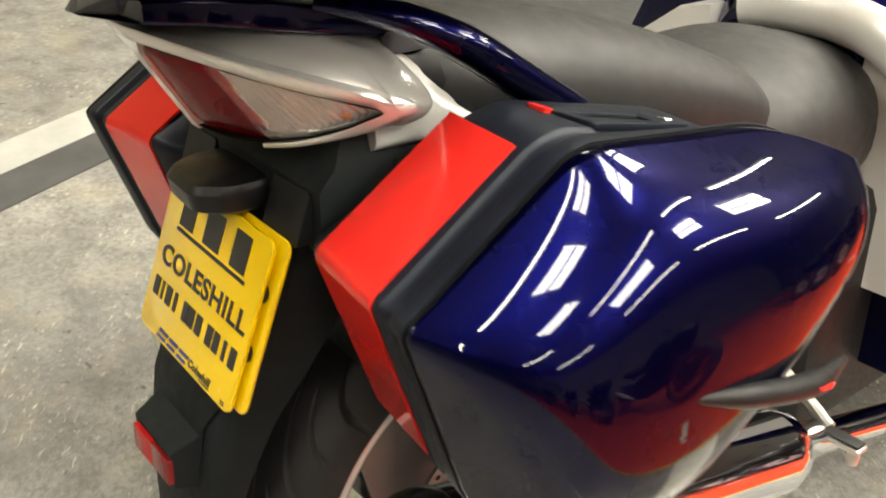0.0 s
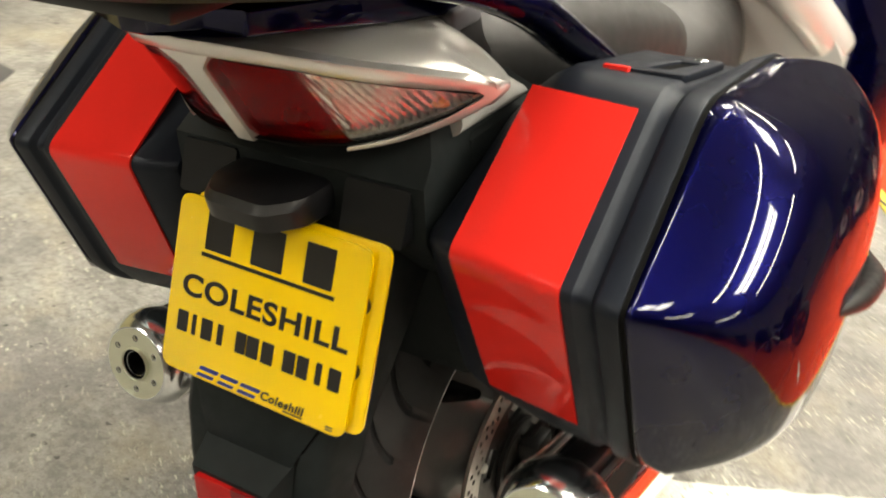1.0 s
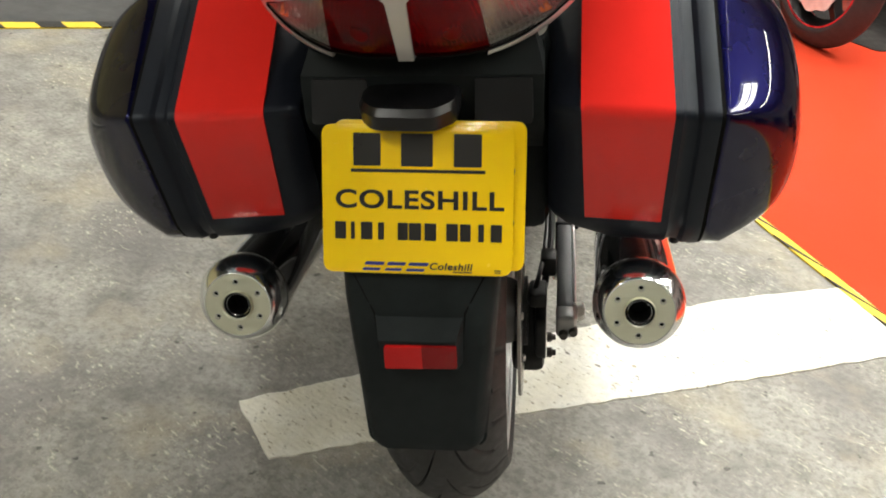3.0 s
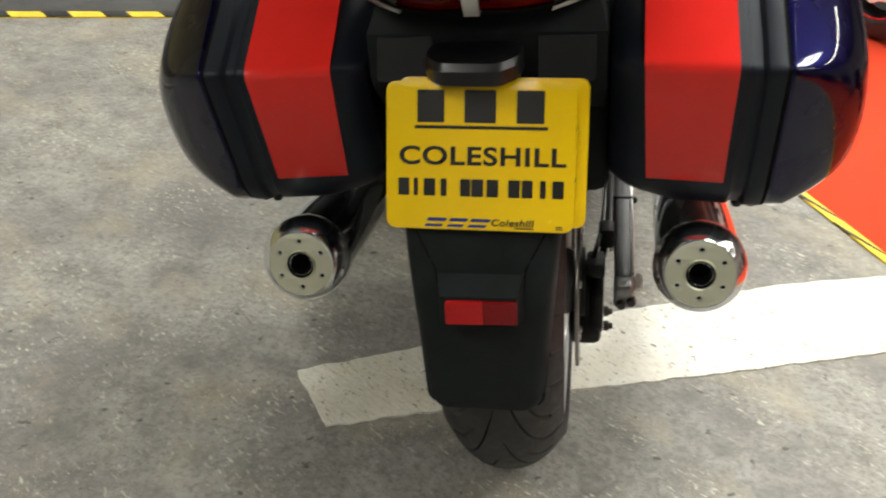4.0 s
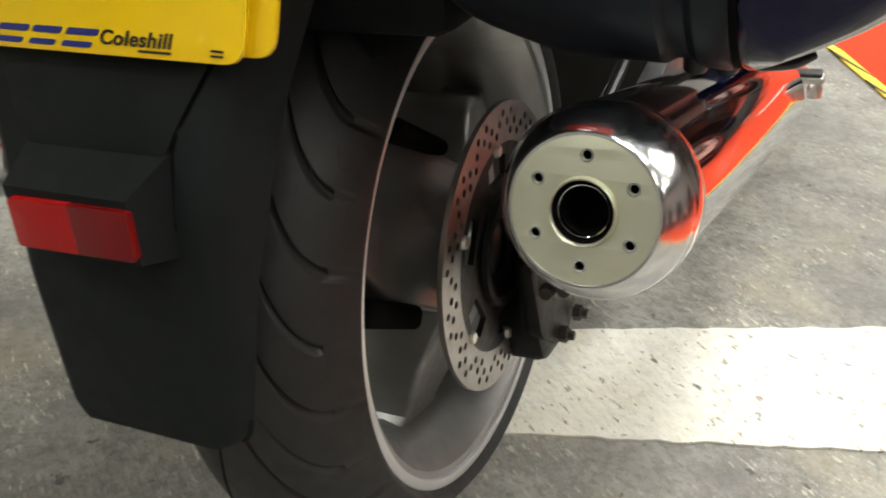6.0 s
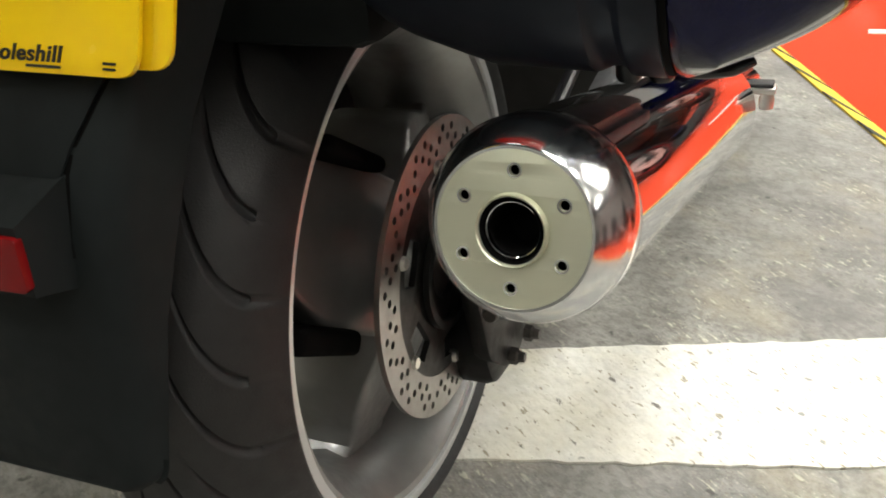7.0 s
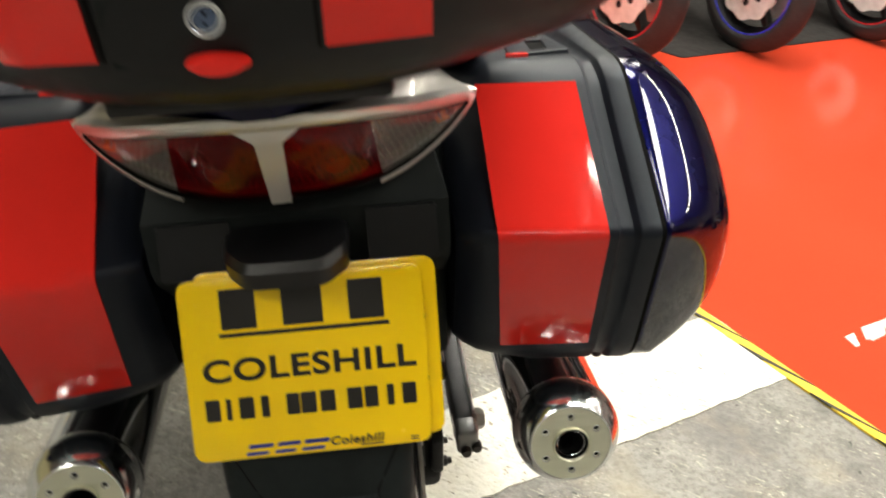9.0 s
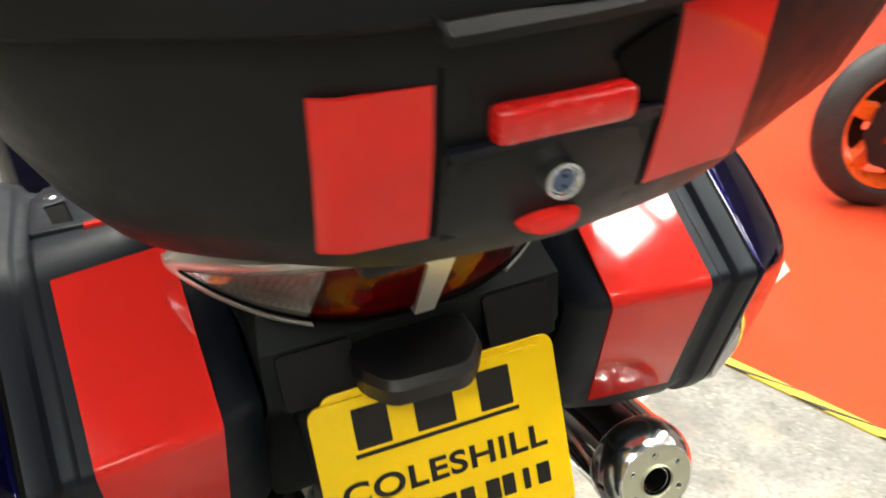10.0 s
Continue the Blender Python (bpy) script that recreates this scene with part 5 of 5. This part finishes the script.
# ---- other motorcycles on the red floor ----
def parked_bike(x, y, turn, rim_mat, label, body_mat):
    """A parked motorcycle of which chiefly the front wheel comes into view; its front axle stands over the origin, the rest trails along +x."""
    ob = thing("parked_motorcycle", pose(x, y, 0.003, 0, 0, turn), label, "motorcycle", "parked motorcycles")
    tilt = pose(0, 0, 0, 0, 0, 90)
    disc_mat = DARK_METAL if rim_mat is ORANGE else GREY_PART
    for q, name in ((0.0, "front_wheel"), (1.38, "rear_wheel")):
        at = Matrix.Translation((q, 0, 0.3)) @ tilt
        w = part(name, moved(rim_mesh(0.222, 0.05), at), rim_mat if rim_mat is ORANGE else BLACK_SMOOTH, ob, "cast wheel")
        part("tyre", moved(tyre_mesh(0.3, 0.06, 0.215, False, 96, 24), at), RUBBER, w)
        for s in (1, -1):
            part("rim_stripe", moved(revolve([(0.2245, s * 0.052), (0.209, s * 0.0545), (0.209, s * 0.0505), (0.2245, s * 0.0505)], "x", 64, closed=True), at), rim_mat, w, "bright coloured rim stripe")
            part("brake_disc", moved(sheet([((0.148 + 0.006 * math.cos(9 * a)) * math.cos(a), (0.148 + 0.006 * math.cos(9 * a)) * math.sin(a)) for a in [2 * math.pi * i / 90 for i in range(90)]], [circle(0.098, 40)], 0.005), at @ Matrix.Translation((s * 0.065, 0, 0)) @ pose(0, 0, 0, 0, 90, 0)), disc_mat, w, "steel brake disc")
            part("disc_carrier", moved(sheet(circle(0.101, 48), [circle(0.036, 24), *[circle(0.017, 14, 0.07 * math.cos(k * math.pi / 3), 0.07 * math.sin(k * math.pi / 3)) for k in range(6)]], 0.005), at @ Matrix.Translation((s * 0.0655, 0, 0)) @ pose(0, 0, 0, 0, 90, 0)), disc_mat, w, "pierced disc carrier")
        for k in range(5):
            part("spoke", moved(spoke_mesh(0.03, 0.19, ((0.03, 0.03), (0.19, 0.03)) if rim_mat is ORANGE else ((0.03, 0.022), (0.19, 0.016)), 0.03, 0.022), at @ pose(0, 0, 0, 72 * k + 18)), rim_mat if rim_mat is ORANGE else BLACK_SMOOTH, w)
        part("hub", moved(revolve([(0.0005, 0.082), (0.014, 0.082), (0.018, 0.076), (0.034, 0.074), (0.045, 0.07), (0.05, -0.07), (0.034, -0.074), (0.018, -0.076), (0.014, -0.082), (0.0005, -0.082)], "x", 24), at), DARK_METAL, w)
    for s in (1, -1):
        part("fork_leg", sweep([(0.0, s * 0.1, 0.28), (0.16, s * 0.1, 0.6), (0.32, s * 0.1, 0.92)], 0.026, 12), DARK_METAL, ob)
    if rim_mat is not ORANGE:
        part("front_mudguard", loft([[(0.33 * math.cos(a), yy, 0.3 + 0.33 * math.sin(a)) for a in [radians(d) for d in range(30, 150, 8)]] + [(0.322 * math.cos(a), yy, 0.3 + 0.322 * math.sin(a)) for a in [radians(d) for d in range(142, 22, -8)]] for yy in (-0.06, 0.06)]), body_mat, ob)
    part("engine", join(box(0.42, 0.9, -0.17, 0.17, 0.22, 0.6, 0.04), box(0.5, 0.8, -0.22, 0.22, 0.3, 0.5, 0.04)), DARK_METAL, ob)
    def hull(name, rows, material, r=0.05, label=""):
        part(name, loft([[(u, p[0], p[1]) for p in rounded([(-w * 0.7, z0), (-w, (z0 + z1) / 2), (-w * 0.75, z1), (w * 0.75, z1), (w, (z0 + z1) / 2), (w * 0.7, z0)], r, 4)] for u, w, z0, z1 in rows]), material, ob, label)
    hull("fuel_tank", ((0.36, 0.10, 0.80, 0.94), (0.44, 0.155, 0.76, 1.02), (0.60, 0.165, 0.74, 1.03), (0.78, 0.13, 0.74, 0.94), (0.86, 0.08, 0.76, 0.86)), body_mat)
    hull("fairing", ((0.10, 0.06, 0.72, 0.92), (0.2, 0.17, 0.60, 1.02), (0.42, 0.22, 0.46, 0.92), (0.66, 0.2, 0.40, 0.76), (0.78, 0.12, 0.42, 0.66)), body_mat)
    hull("seat", ((0.80, 0.08, 0.74, 0.82), (0.90, 0.14, 0.72, 0.82), (1.12, 0.13, 0.74, 0.85), (1.30, 0.10, 0.80, 0.90), (1.52, 0.06, 0.86, 0.92)), SEAT, 0.03, "dark grey seat")
    hull("tail", ((1.05, 0.11, 0.66, 0.74), (1.30, 0.10, 0.74, 0.80), (1.56, 0.06, 0.82, 0.87), (1.64, 0.03, 0.84, 0.865)), body_mat, 0.02)
    part("handlebar", sweep([(0.40, -0.36, 0.98), (0.34, -0.22, 1.03), (0.32, 0.0, 1.02), (0.34, 0.22, 1.03), (0.40, 0.36, 0.98)], 0.013, 10), DARK_METAL, ob)
    part("swing_arm", box(0.86, 1.40, 0.075, 0.105, 0.28, 0.34, 0.01), DARK_METAL, ob)
    for s in (1, -1):
        part("mirror", join(sweep([(0.30, s * 0.2, 1.03), (0.24, s * 0.27, 1.12), (0.22, s * 0.31, 1.15)], 0.007, 8), box(0.2, 0.235, s * 0.32 - 0.055, s * 0.32 + 0.055, 1.13, 1.185, 0.012)), BLACK_SMOOTH, ob)
    part("silencer", sweep([(0.80, -0.15, 0.26), (1.05, -0.19, 0.34), (1.42, -0.22, 0.48)], [0.022, 0.045, 0.05], 16), GREY_PART, ob, "silver silencer")
    part("side_stand", sweep([(0.7, 0.17, 0.25), (0.72, 0.26, 0.12), (0.74, 0.32, 0.012)], 0.012, 8), DARK_METAL, ob)
    return ob


ORANGE = pbr("orange_rim_paint", (0.75, 0.11, 0.01), 0.3, var=0.08, coat=0.5)
RIM_RED = pbr("red_rim_stripe", (0.5, 0.01, 0.02), 0.3, var=0.1)
RIM_BLUE = pbr("blue_rim_stripe", (0.03, 0.04, 0.6), 0.3, var=0.1)
parked_bike(1.28, 2.93, 117, RIM_RED, "dark parked motorcycle with red rim stripes", BLACK_SMOOTH)
parked_bike(1.98, 3.2, 117, RIM_BLUE, "dark parked motorcycle with blue rim stripes", BLACK_SMOOTH)
parked_bike(2.84, 3.62, 117, RIM_RED, "dark parked motorcycle with red rim stripes", BLACK_SMOOTH)
parked_bike(2.22, 1.31, -15, ORANGE, "parked motorcycle with orange wheels", BLACK_SMOOTH)
row = parked_bike(2.75, 0.35, -15, RIM_RED, "dark parked motorcycle on the red floor", BLACK_SMOOTH)
for k in range(1, 5):
    copy_thing(row, pose(2.75 + 0.12 * k, 0.35 - 0.85 * k, 0.003, 0, 0, -15))
